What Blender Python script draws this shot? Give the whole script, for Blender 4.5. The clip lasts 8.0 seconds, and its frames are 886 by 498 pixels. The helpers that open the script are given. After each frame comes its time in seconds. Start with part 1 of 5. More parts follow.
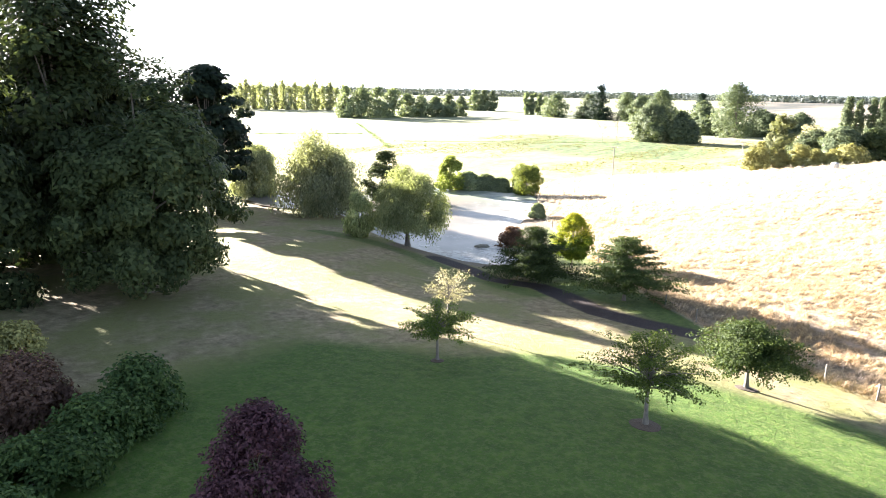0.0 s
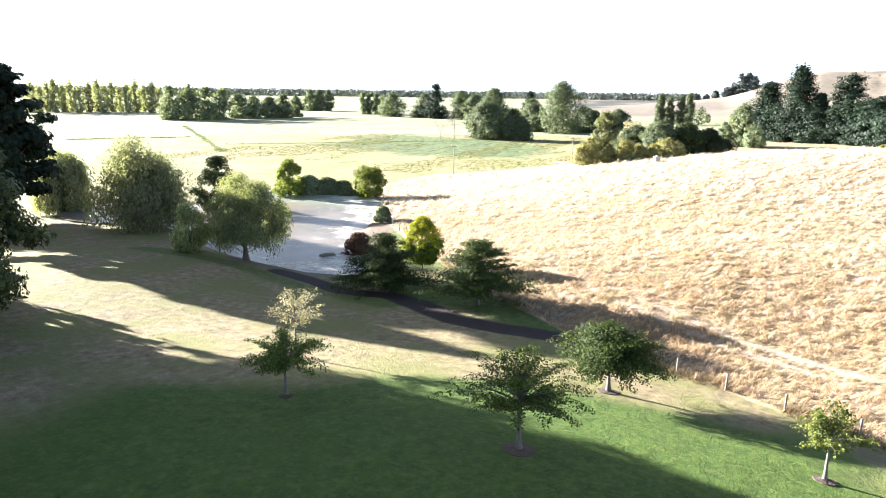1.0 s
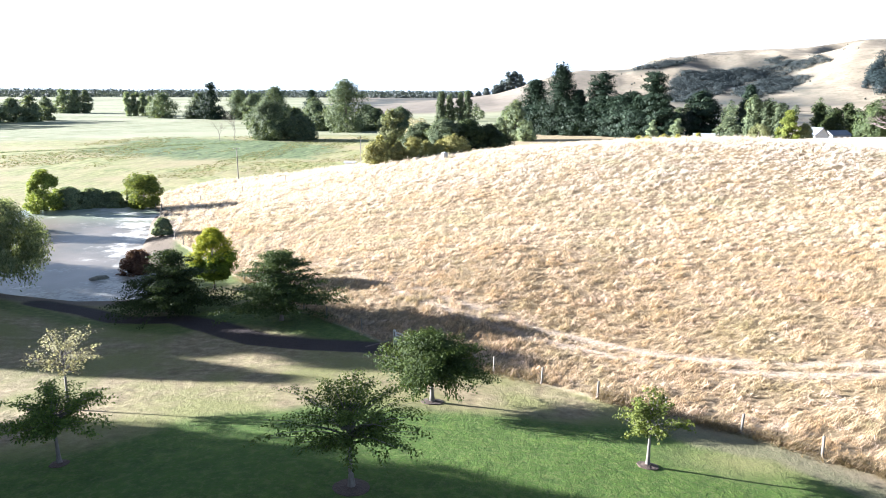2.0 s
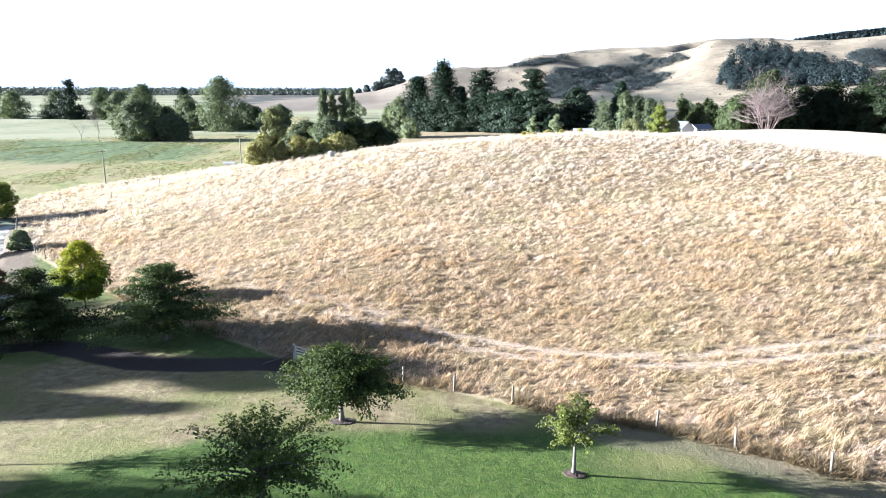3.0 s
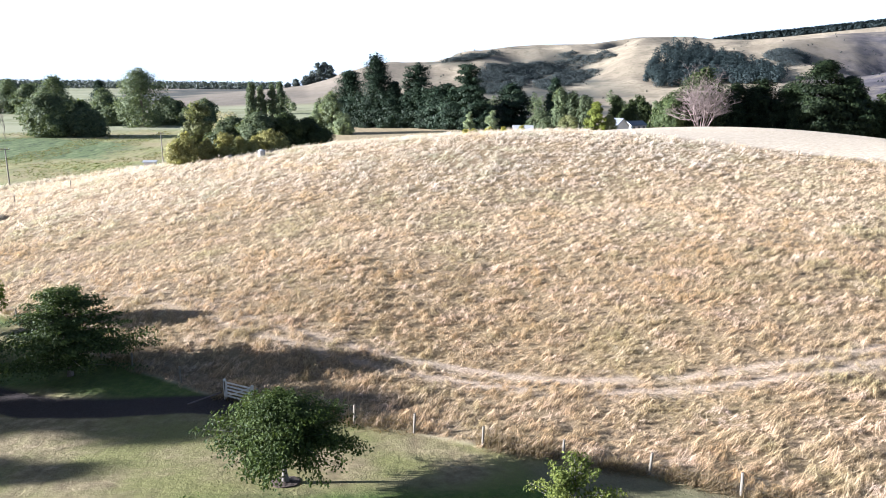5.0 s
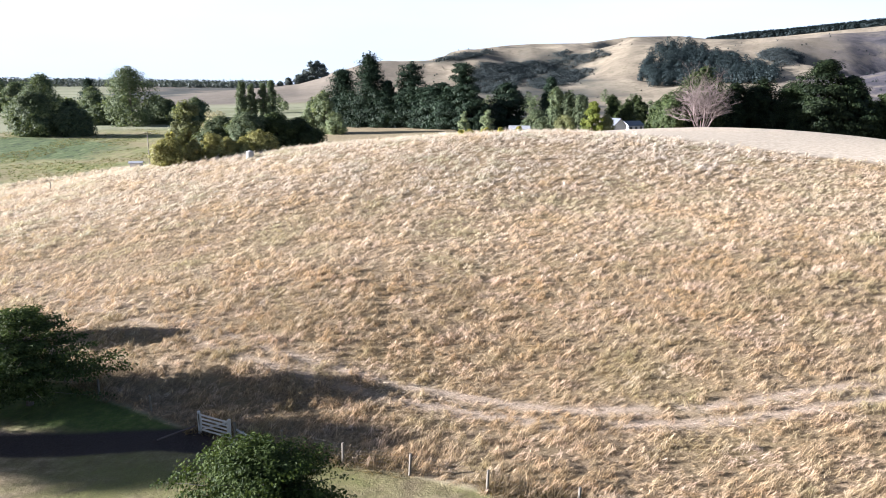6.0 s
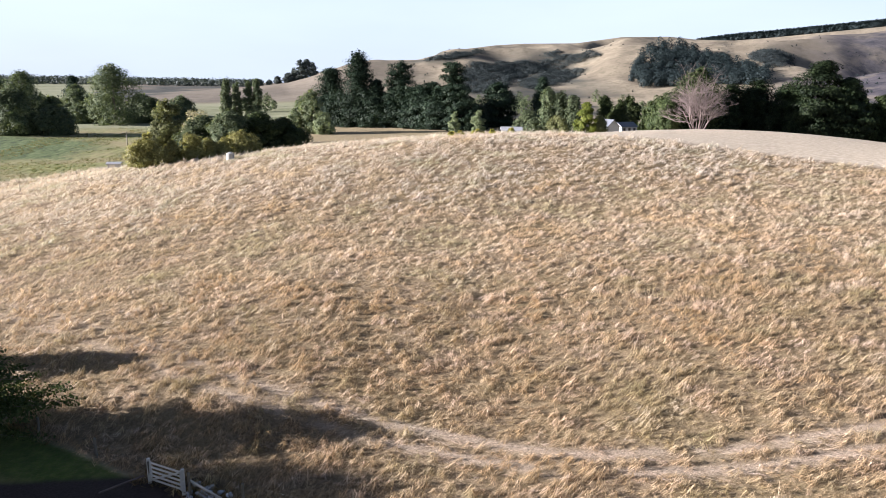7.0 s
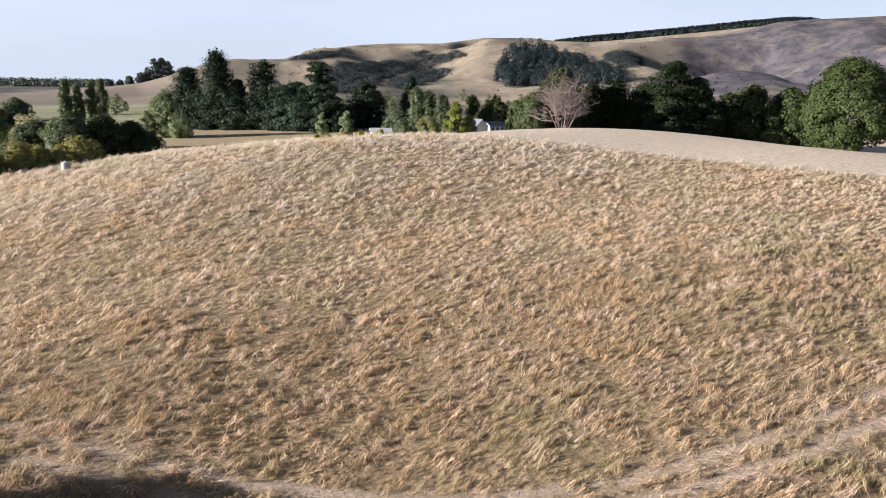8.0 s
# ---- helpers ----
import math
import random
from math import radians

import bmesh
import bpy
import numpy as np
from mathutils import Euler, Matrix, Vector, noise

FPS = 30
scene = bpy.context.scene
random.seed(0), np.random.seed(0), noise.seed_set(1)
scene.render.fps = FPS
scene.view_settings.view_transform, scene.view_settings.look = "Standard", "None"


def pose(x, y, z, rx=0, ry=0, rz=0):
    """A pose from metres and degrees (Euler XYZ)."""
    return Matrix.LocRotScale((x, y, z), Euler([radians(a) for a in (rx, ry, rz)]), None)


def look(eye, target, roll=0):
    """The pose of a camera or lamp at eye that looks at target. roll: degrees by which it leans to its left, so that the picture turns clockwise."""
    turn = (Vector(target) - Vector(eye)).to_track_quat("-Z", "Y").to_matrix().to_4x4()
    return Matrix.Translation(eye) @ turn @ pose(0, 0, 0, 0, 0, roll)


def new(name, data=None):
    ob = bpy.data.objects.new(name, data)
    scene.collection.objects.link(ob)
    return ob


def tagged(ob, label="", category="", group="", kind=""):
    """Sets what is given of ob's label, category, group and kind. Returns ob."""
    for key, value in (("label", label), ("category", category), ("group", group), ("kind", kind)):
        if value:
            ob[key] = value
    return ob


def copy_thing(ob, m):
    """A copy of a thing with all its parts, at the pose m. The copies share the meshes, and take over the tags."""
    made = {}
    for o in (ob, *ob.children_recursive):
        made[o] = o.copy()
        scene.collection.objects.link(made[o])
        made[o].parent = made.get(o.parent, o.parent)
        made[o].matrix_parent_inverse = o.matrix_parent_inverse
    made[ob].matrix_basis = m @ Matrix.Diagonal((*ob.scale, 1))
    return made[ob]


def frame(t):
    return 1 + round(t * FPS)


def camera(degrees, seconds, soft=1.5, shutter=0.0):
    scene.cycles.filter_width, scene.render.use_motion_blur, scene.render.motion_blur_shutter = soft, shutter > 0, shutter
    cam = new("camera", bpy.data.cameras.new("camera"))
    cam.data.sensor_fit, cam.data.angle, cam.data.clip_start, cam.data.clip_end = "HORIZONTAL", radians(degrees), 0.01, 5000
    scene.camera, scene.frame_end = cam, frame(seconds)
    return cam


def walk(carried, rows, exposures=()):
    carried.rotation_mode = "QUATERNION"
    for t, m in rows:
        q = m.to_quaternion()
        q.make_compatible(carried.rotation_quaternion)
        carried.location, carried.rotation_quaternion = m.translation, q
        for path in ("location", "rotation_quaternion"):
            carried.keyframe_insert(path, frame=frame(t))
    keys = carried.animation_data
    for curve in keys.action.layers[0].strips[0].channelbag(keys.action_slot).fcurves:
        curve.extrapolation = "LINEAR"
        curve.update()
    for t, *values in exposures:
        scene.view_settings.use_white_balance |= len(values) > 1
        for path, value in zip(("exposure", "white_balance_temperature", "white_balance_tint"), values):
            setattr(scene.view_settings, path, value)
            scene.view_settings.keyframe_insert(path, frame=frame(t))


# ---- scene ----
cam = camera(64.7, 8.0, 0.9)
PATH = [
    (0, (4.291, -29.831, 18.285), (3.185, -28.225, 17.839), 1.0),
    (0.5, (3.105, -28.153, 18.333), (2.116, -26.473, 17.888), 1.0),
    (1, (2.01, -26.501, 18.322), (1.294, -24.686, 17.881), 0.7),
    (1.5, (1.038, -24.981, 18.331), (0.639, -23.071, 17.891), 0.4),
    (2, (0.171, -23.574, 18.304), (0.03, -21.628, 17.864), 0.3),
    (2.1, (0.03, -23.313, 18.3), (-0.06, -21.365, 17.858), 0.2),
    (2.2, (-0.098, -23.065, 18.297), (-0.137, -21.115, 17.856), 0.2),
    (3.3, (-1.384, -20.356, 18.295), (-1.16, -18.42, 17.845), 0.2),
    (3.5, (-1.554, -19.83, 18.287), (-1.304, -17.898, 17.836), 0.3),
    (4, (-1.729, -18.357, 18.283), (-1.43, -16.432, 17.829), 0.3),
    (4.5, (-1.855, -16.675, 18.303), (-1.522, -14.756, 17.847), 0.4),
    (4.7, (-1.836, -15.958, 18.299), (-1.484, -14.043, 17.842), 0.5),
    (5.8, (-1.407, -11.267, 18.331), (-1.014, -9.361, 17.87), 0.6),
    (6, (-1.222, -10.351, 18.334), (-0.83, -8.445, 17.873), 0.7),
    (6.5, (-0.638, -7.905, 18.33), (-0.239, -6.0, 17.868), 0.9),
    (7, (-0.013, -5.349, 18.353), (0.406, -3.449, 17.891), 1.0),
    (7.5, (0.812, -2.867, 18.375), (1.325, -0.989, 17.915), 1.0),
    (8, (1.676, -0.586, 18.394), (2.434, 1.208, 17.937), 0.9),
]

# the light's exposure along the way
EXPOSURES = [(0.0, 4.0, 6250, 14), (0.6, 3.67, 6150, 14), (1.5, 3.25, 5720, 13), (2.2, 3.02, 5480, 13), (3.5, 2.76, 5350, 12), (4.7, 2.54, 5460, 13), (6.0, 2.3, 5640, 15.5), (7.0, 1.99, 5880, 17.5), (8.0, 1.73, 6080, 18.5)]
walk(cam, [(t, look(e, g, r)) for t, e, g, r in PATH], EXPOSURES)

# ---- light: low evening sun from the west, clear sky ----
SUN_AZ, SUN_EL = -82.6, 14.2
world = bpy.data.worlds.new("world")
scene.world = world
world.use_nodes = True
wn = world.node_tree.nodes
sky = wn.new("ShaderNodeTexSky")
sky.sky_type, sky.sun_disc = "NISHITA", False
sky.sun_elevation, sky.sun_rotation = radians(SUN_EL), radians(SUN_AZ)
sky.air_density, sky.dust_density, sky.ozone_density = 0.75, 1.4, 1.0
wn["Background"].inputs["Strength"].default_value = 0.030
wc = wn.new("ShaderNodeTexCoord")
wm = wn.new("ShaderNodeMapping")
wm.inputs["Scale"].default_value = (1.2, 1.2, 5.0)
haze = wn.new("ShaderNodeTexNoise")
haze.inputs["Scale"].default_value, haze.inputs["Detail"].default_value = 1.6, 5.0
span = wn.new("ShaderNodeMapRange")
span.inputs["To Min"].default_value, span.inputs["To Max"].default_value = 0.7, 1.15
low = wn.new("ShaderNodeSeparateXYZ")
fade = wn.new("ShaderNodeMapRange")
fade.inputs["From Min"].default_value, fade.inputs["From Max"].default_value = 0.12, 0.27
fade.inputs["To Min"].default_value, fade.inputs["To Max"].default_value = 0.85, 0.05
veil = wn.new("ShaderNodeMath")
veil.operation, veil.use_clamp = "MULTIPLY", True
thin = wn.new("ShaderNodeMix")
thin.data_type = "RGBA"
thin.inputs[7].default_value = (8.2, 9.25, 10.25, 1)
for a, b in ((wc.outputs["Generated"], wm.inputs["Vector"]), (wm.outputs[0], haze.inputs["Vector"]), (haze.outputs["Fac"], span.inputs["Value"]), (span.outputs[0], veil.inputs[0]), (wc.outputs["Generated"], low.inputs[0]), (low.outputs["Z"], fade.inputs["Value"]), (fade.outputs[0], veil.inputs[1]), (veil.outputs[0], thin.inputs["Factor"]), (sky.outputs[0], thin.inputs[6]), (thin.outputs[2], wn["Background"].inputs["Color"])):
    world.node_tree.links.new(a, b)
sun = new("sun", bpy.data.lights.new("sun", "SUN"))
sun.data.energy, sun.data.angle, sun.data.color = 5.0, radians(0.6), (1.0, 0.93, 0.84)
sd = Vector((math.sin(radians(SUN_AZ)) * math.cos(radians(SUN_EL)), math.cos(radians(SUN_AZ)) * math.cos(radians(SUN_EL)), math.sin(radians(SUN_EL))))
sun.matrix_world = look(sd * 100, (0, 0, 0))


# ---- materials ----
def tree_of(name):
    m = bpy.data.materials.new(name)
    m.use_nodes = True
    n, l = m.node_tree.nodes, m.node_tree.links
    return m, n, l, n["Principled BSDF"]


def noise_node(n, l, scale, detail=4.0, rough=0.6, vec=None):
    t = n.new("ShaderNodeTexNoise")
    t.inputs["Scale"].default_value, t.inputs["Detail"].default_value, t.inputs["Roughness"].default_value = scale, detail, rough
    if vec is None:
        c = n.new("ShaderNodeNewGeometry")
        vec = c.outputs["Position"]
    l.new(vec, t.inputs["Vector"])
    return t.outputs["Fac"]


def ramp(n, l, fac, stops):
    r = n.new("ShaderNodeValToRGB")
    e = r.color_ramp.elements
    while len(e) < len(stops):
        e.new(0.5)
    for el, (p, c) in zip(e, stops):
        el.position, el.color = p, (*c, 1)
    l.new(fac, r.inputs["Fac"])
    return r.outputs["Color"]


def mixc(n, l, fac, a, b, mode="MIX"):
    x = n.new("ShaderNodeMix")
    x.data_type, x.blend_type = "RGBA", mode
    for sock, v in ((x.inputs["Factor"], fac), (x.inputs[6], a), (x.inputs[7], b)):
        if hasattr(v, "links"):
            l.new(v, sock)
        elif isinstance(v, tuple):
            sock.default_value = (*v, 1)
        else:
            sock.default_value = v
    return x.outputs[2]


def mathn(n, l, op, a, b=0.0, clamp=False):
    x = n.new("ShaderNodeMath")
    x.operation, x.use_clamp = op, clamp
    for sock, v in zip(x.inputs, (a, b)):
        if hasattr(v, "links"):
            l.new(v, sock)
        else:
            sock.default_value = v
    return x.outputs[0]


def bump(n, l, b, height, strength, dist):
    x = n.new("ShaderNodeBump")
    x.inputs["Strength"].default_value, x.inputs["Distance"].default_value = strength, dist
    l.new(height, x.inputs["Height"])
    l.new(x.outputs[0], b.inputs["Normal"])


def leaf_mat(name, dark, light, trans=0.35, patch=0.25, rough=0.55):
    """Leaves: colour by leaf, by clump and by tree; some light comes through."""
    m, n, l, b = tree_of(name)
    g = n.new("ShaderNodeNewGeometry")
    col = ramp(n, l, g.outputs["Random Per Island"], [(0.0, dark), (1.0, light)])
    big = noise_node(n, l, patch, 2.0)
    col = mixc(n, l, ramp(n, l, big, [(0.45, (0, 0, 0)), (0.7, (0.6, 0.6, 0.6))]), col, dark)
    o = n.new("ShaderNodeObjectInfo")
    h = n.new("ShaderNodeHueSaturation")
    h.inputs["Hue"].default_value = 0.5
    l.new(mathn(n, l, "ADD", mathn(n, l, "MULTIPLY", o.outputs["Random"], 0.5), 0.75), h.inputs["Value"])
    l.new(col, h.inputs["Color"])
    col = h.outputs[0]
    l.new(col, b.inputs["Base Color"])
    b.inputs["Roughness"].default_value = rough
    b.inputs["Specular IOR Level"].default_value = 0.08
    t = n.new("ShaderNodeBsdfTranslucent")
    l.new(mixc(n, l, 1.0, col, (1.0, 1.0, 0.55), "MULTIPLY"), t.inputs["Color"])
    s = n.new("ShaderNodeMixShader")
    s.inputs[0].default_value = trans
    l.new(b.outputs[0], s.inputs[1]), l.new(t.outputs[0], s.inputs[2])
    l.new(s.outputs[0], n["Material Output"].inputs["Surface"])
    return m


def plain_mat(name, a, b2, scale=6.0, rough=0.8, metal=0.0, relief=0.3, dist=0.02, stretch=None):
    m, n, l, b = tree_of(name)
    c = n.new("ShaderNodeTexCoord")
    vec = c.outputs["Object"]
    if stretch:
        mp = n.new("ShaderNodeMapping")
        mp.inputs["Scale"].default_value = stretch
        l.new(vec, mp.inputs["Vector"])
        vec = mp.outputs[0]
    f = noise_node(n, l, scale, 6.0, 0.65, vec)
    coarse = noise_node(n, l, scale * 0.17, 3.0, 0.5, vec)
    col = ramp(n, l, f, [(0.3, a), (0.7, b2)])
    col = mixc(n, l, mathn(n, l, "MULTIPLY", coarse, 0.5), col, tuple(0.6 * v for v in a))
    l.new(col, b.inputs["Base Color"])
    b.inputs["Roughness"].default_value, b.inputs["Metallic"].default_value = rough, metal
    bump(n, l, b, f, relief, dist)
    return m


BARK = plain_mat("bark", (0.10, 0.08, 0.06), (0.22, 0.19, 0.16), 9.0, 0.9, 0, 0.6, 0.03, (1, 1, 0.25))
PALE_BARK = plain_mat("pale_bark", (0.085, 0.075, 0.062), (0.21, 0.19, 0.16), 7.0, 0.85, 0, 0.4, 0.02, (1, 1, 0.4))
DEAD_WOOD = plain_mat("dead_wood", (0.11, 0.082, 0.074), (0.2, 0.155, 0.14), 5.0, 0.9)
POST_WOOD = plain_mat("post_wood", (0.12, 0.105, 0.082), (0.26, 0.235, 0.19), 14.0, 0.85, 0, 0.5, 0.01, (1, 1, 0.12))
GATE_PAINT = plain_mat("gate_paint", (0.55, 0.53, 0.48), (0.74, 0.72, 0.67), 9.0, 0.7, 0, 0.3, 0.006, (0.3, 1, 1))
WIRE = plain_mat("wire", (0.10, 0.10, 0.095), (0.18, 0.175, 0.165), 20.0, 0.7, 0.3)
MULCH = plain_mat("mulch", (0.028, 0.019, 0.013), (0.12, 0.08, 0.055), 16.0, 0.95, 0, 0.9, 0.05)
RUBBLE = plain_mat("rubble", (0.34, 0.36, 0.40), (0.62, 0.63, 0.66), 5.0, 0.9)
WHITE_WALL = plain_mat("white_wall", (0.68, 0.67, 0.64), (0.80, 0.79, 0.77), 2.0, 0.7)
TANK_GREY = plain_mat("tank_concrete", (0.30, 0.30, 0.28), (0.48, 0.47, 0.44), 2.0, 0.85)
ROOF_IRON = plain_mat("roof_iron", (0.10, 0.11, 0.13), (0.18, 0.19, 0.21), 1.5, 0.6, 0.0)
PALE_ROOF = plain_mat("pale_roof", (0.30, 0.31, 0.32), (0.44, 0.45, 0.46), 1.5, 0.6, 0.0)
WINDOW_DARK = plain_mat("window_dark", (0.02, 0.025, 0.03), (0.05, 0.05, 0.06), 2.0, 0.15)
ROCK = plain_mat("rock", (0.12, 0.11, 0.08), (0.24, 0.22, 0.17), 4.0, 0.9, 0, 0.7, 0.05)
L_CHERRY = leaf_mat("cherry_leaves", (0.05, 0.08, 0.02), (0.15, 0.195, 0.045))
L_DENSE = leaf_mat("dense_leaves", (0.026, 0.042, 0.013), (0.085, 0.112, 0.032), 0.3)
L_YOUNG = leaf_mat("young_leaves", (0.105, 0.135, 0.030), (0.285, 0.315, 0.075), 0.4)
L_SPARSE = leaf_mat("sparse_leaves", (0.07, 0.095, 0.022), (0.21, 0.235, 0.06), 0.35)
L_WITHER = leaf_mat("withered_leaves", (0.25, 0.225, 0.15), (0.44, 0.41, 0.31), 0.4)
L_MAPLE = leaf_mat("maple_leaves", (0.026, 0.041, 0.014), (0.082, 0.107, 0.036), 0.25)
L_LIME = leaf_mat("lime_leaves", (0.17, 0.21, 0.02), (0.55, 0.52, 0.05), 0.45)
L_ROBINIA = leaf_mat("robinia_leaves", (0.055, 0.09, 0.014), (0.16, 0.21, 0.028), 0.4)
L_WILLOW = leaf_mat("willow_leaves", (0.18, 0.215, 0.105), (0.45, 0.48, 0.26), 0.55)
L_PALEW = leaf_mat("pale_willow_leaves", (0.2, 0.22, 0.135), (0.46, 0.475, 0.3), 0.55)
L_OAK = leaf_mat("oak_leaves", (0.021, 0.032, 0.013), (0.08, 0.10, 0.04), 0.3)
L_PURPLE = leaf_mat("purple_leaves", (0.028, 0.012, 0.016), (0.12, 0.058, 0.072), 0.25)
L_SHRUB = leaf_mat("shrub_leaves", (0.04, 0.075, 0.025), (0.12, 0.18, 0.055), 0.3)
L_COPPER = leaf_mat("copper_leaves", (0.07, 0.04, 0.03), (0.16, 0.095, 0.065), 0.25)
L_PINE = leaf_mat("pine_needles", (0.011, 0.021, 0.013), (0.036, 0.052, 0.03), 0.15)
L_GUM = leaf_mat("gum_leaves", (0.13, 0.125, 0.045), (0.37, 0.345, 0.13), 0.3)
L_OLIVE = leaf_mat("olive_leaves", (0.12, 0.13, 0.06), (0.31, 0.32, 0.155), 0.35)
L_GREY = leaf_mat("grey_leaves", (0.105, 0.135, 0.075), (0.255, 0.285, 0.165), 0.35)
# leaves of the plain's trees, lightened a little for haze
L_FAR = leaf_mat("plain_leaves", (0.06, 0.083, 0.046), (0.175, 0.2, 0.108), 0.3)
# woods and scrub far off: haze put into the colour, paler and bluer
L_HAZED = leaf_mat("hazed_far_leaves", (0.06, 0.075, 0.07), (0.12, 0.135, 0.118), 0.15)
L_WOOD = leaf_mat("hazed_hill_needles", (0.016, 0.024, 0.025), (0.034, 0.046, 0.046), 0.12)
L_SCRUB = leaf_mat("hazed_scrub_leaves", (0.026, 0.034, 0.035), (0.06, 0.071, 0.070), 0.12)
L_BELT = leaf_mat("shelter_belt_leaves", (0.01, 0.017, 0.009), (0.032, 0.044, 0.018), 0.2)
L_RED = leaf_mat("russet_leaves", (0.078, 0.039, 0.026), (0.195, 0.117, 0.078), 0.3)
L_FLOWER = leaf_mat("yellow_flowers", (0.22, 0.21, 0.05), (0.42, 0.38, 0.1), 0.3)


def straw_mat(name, spread, trans=0.2, low=0.22):
    """Dry grass: each blade its own tone, in drifts of bleached, ochre and olive."""
    m, n, l, b = tree_of(name)
    g = n.new("ShaderNodeNewGeometry")
    tone = ramp(n, l, g.outputs["Random Per Island"], [(0.0, (low, low * 0.95, low * 0.86)), (0.25, (0.5 + 0.5 * low, 0.48 + 0.5 * low, 0.44 + 0.5 * low)), (0.7, (1, 1, 1)), (1.0, (1.25, 1.25, 1.25))])
    drift = ramp(n, l, noise_node(n, l, 0.34, 5.0, 0.7), spread)
    fleck = ramp(n, l, noise_node(n, l, 1.9, 3.0, 0.6), [(0.35, (0.78, 0.74, 0.66)), (0.6, (1, 1, 1))])
    col = mixc(n, l, 1.0, mixc(n, l, 1.0, drift, tone, "MULTIPLY"), fleck, "MULTIPLY")
    stand = ramp(n, l, noise_node(n, l, 0.12, 4.0, 0.65), [(0.36, (0.9, 0.95, 0.84)), (0.47, (1.04, 1.04, 1.04)), (0.55, (1.04, 1.0, 0.97)), (0.66, (1.0, 0.91, 0.75))])
    col = mixc(n, l, 1.0, col, stand, "MULTIPLY")
    l.new(col, b.inputs["Base Color"])
    b.inputs["Roughness"].default_value = 0.7
    b.inputs["Specular IOR Level"].default_value = 0.25
    t = n.new("ShaderNodeBsdfTranslucent")
    l.new(mixc(n, l, 1.0, col, (1.0, 0.94, 0.75), "MULTIPLY"), t.inputs["Color"])
    s = n.new("ShaderNodeMixShader")
    s.inputs[0].default_value = trans
    l.new(b.outputs[0], s.inputs[1]), l.new(t.outputs[0], s.inputs[2])
    l.new(s.outputs[0], n["Material Output"].inputs["Surface"])
    return m


L_STRAW = straw_mat("straw", [(0.30, (0.350, 0.305, 0.180)), (0.42, (0.520, 0.417, 0.273)), (0.51, (0.565, 0.433, 0.278)), (0.60, (0.670, 0.540, 0.418)), (0.72, (0.740, 0.615, 0.522))], 0.32, 0.24)
# straw of the far band, brightened in colour where tufts shade themselves
L_FAR_STRAW = straw_mat("brightened_far_straw", [(0.34, (0.652, 0.591, 0.501)), (0.5, (0.735, 0.676, 0.601)), (0.66, (0.792, 0.742, 0.700))], 0.45, 0.6)
L_PALE = straw_mat("pale_straw", [(0.32, (0.530, 0.471, 0.331)), (0.43, (0.690, 0.589, 0.447)), (0.52, (0.730, 0.610, 0.458)), (0.60, (0.800, 0.690, 0.580)), (0.72, (0.840, 0.738, 0.650))], 0.36, 0.34)
L_PASTURE = straw_mat("pasture_tufts", [(0.36, (0.11, 0.14, 0.045)), (0.5, (0.17, 0.185, 0.065)), (0.64, (0.33, 0.27, 0.14))], 0.3, 0.5)
L_FLAT = straw_mat("flattened_straw", [(0.35, (0.70, 0.57, 0.46)), (0.65, (0.86, 0.73, 0.62))], 0.2, 0.4)
L_RANK = leaf_mat("rank_grass", (0.16, 0.115, 0.065), (0.36, 0.275, 0.165), 0.35, 0.5, 0.7)


# ---- the lie of the land ----
rng = np.random.default_rng(4)
TABLE = rng.random((256, 256))


def vnoise(x, y):
    xi, yi = np.floor(x).astype(int), np.floor(y).astype(int)
    u, v = x - xi, y - yi
    u, v = u * u * (3 - 2 * u), v * v * (3 - 2 * v)
    g = lambda a, b: TABLE[a % 256, b % 256]
    return (g(xi, yi) * (1 - u) + g(xi + 1, yi) * u) * (1 - v) + (g(xi, yi + 1) * (1 - u) + g(xi + 1, yi + 1) * u) * v


def fbm(x, y, octaves=4):
    s, a, t = 0.0, 0.5, 0.0
    for k in range(octaves):
        s, t = s + a * vnoise(x * 2 ** k + 17 * k, y * 2 ** k + 31 * k), t + a
        a *= 0.5
    return s / t


def sstep(a, b, v):
    u = np.clip((v - a) / (b - a), 0, 1)
    return u * u * (3 - 2 * u)


MOUND_NEAR = [(x, y) for x in (-45, -27, -9, 9, 27, 45) for y in (-10, 8, 26, 44)]
MOUND_FAR = [(x, y) for x in (-50, -15, 20, 55, 90, 130) for y in (-20, 30, 70, 105, 145)]
RISE = [0.29, -2.72, 2.91, -2.39, -1.16, -0.06, -1.43, -2.33, -1.64, 3.83, -3.77, 4.08, 1.21, 0.32, -2.2, 1.56, -0.08, -0.83, 2.16, 0.83, -0.54, -0.04, 0.26, 2.92, 3.72, 2.2, -1.29, -0.36, -0.75, 2.52, 1.47, 2.22, 1.04, 1.87, 0.13, -2.16, -3.53, 7.18, -0.89, 1.31, -0.31, -0.3, 4.74, 2.74, 3.85, -0.15, 4.1, -1.49, 4.27, 1.83, -7.1, 7.72, -1.19, 4.92]
SKYLINE_AZ = [-12, -9, -2, 0, 1.8, 6.4, 10.2, 12.8, 16.3, 18.5, 22.6, 26, 29.5, 31.5, 34.3, 36.4, 39.7, 42.5, 44.4, 47.3, 49.4, 53.7, 70, 100, 130]
SKYLINE_EL = [0, 0, 0.05, 0.22, 0.61, 1.64, 1.79, 2.5, 3.0, 3.15, 3.22, 3.69, 3.72, 3.5, 3.42, 3.6, 3.73, 3.82, 4.14, 4.74, 4.88, 4.98, 4.6, 2.5, 0]
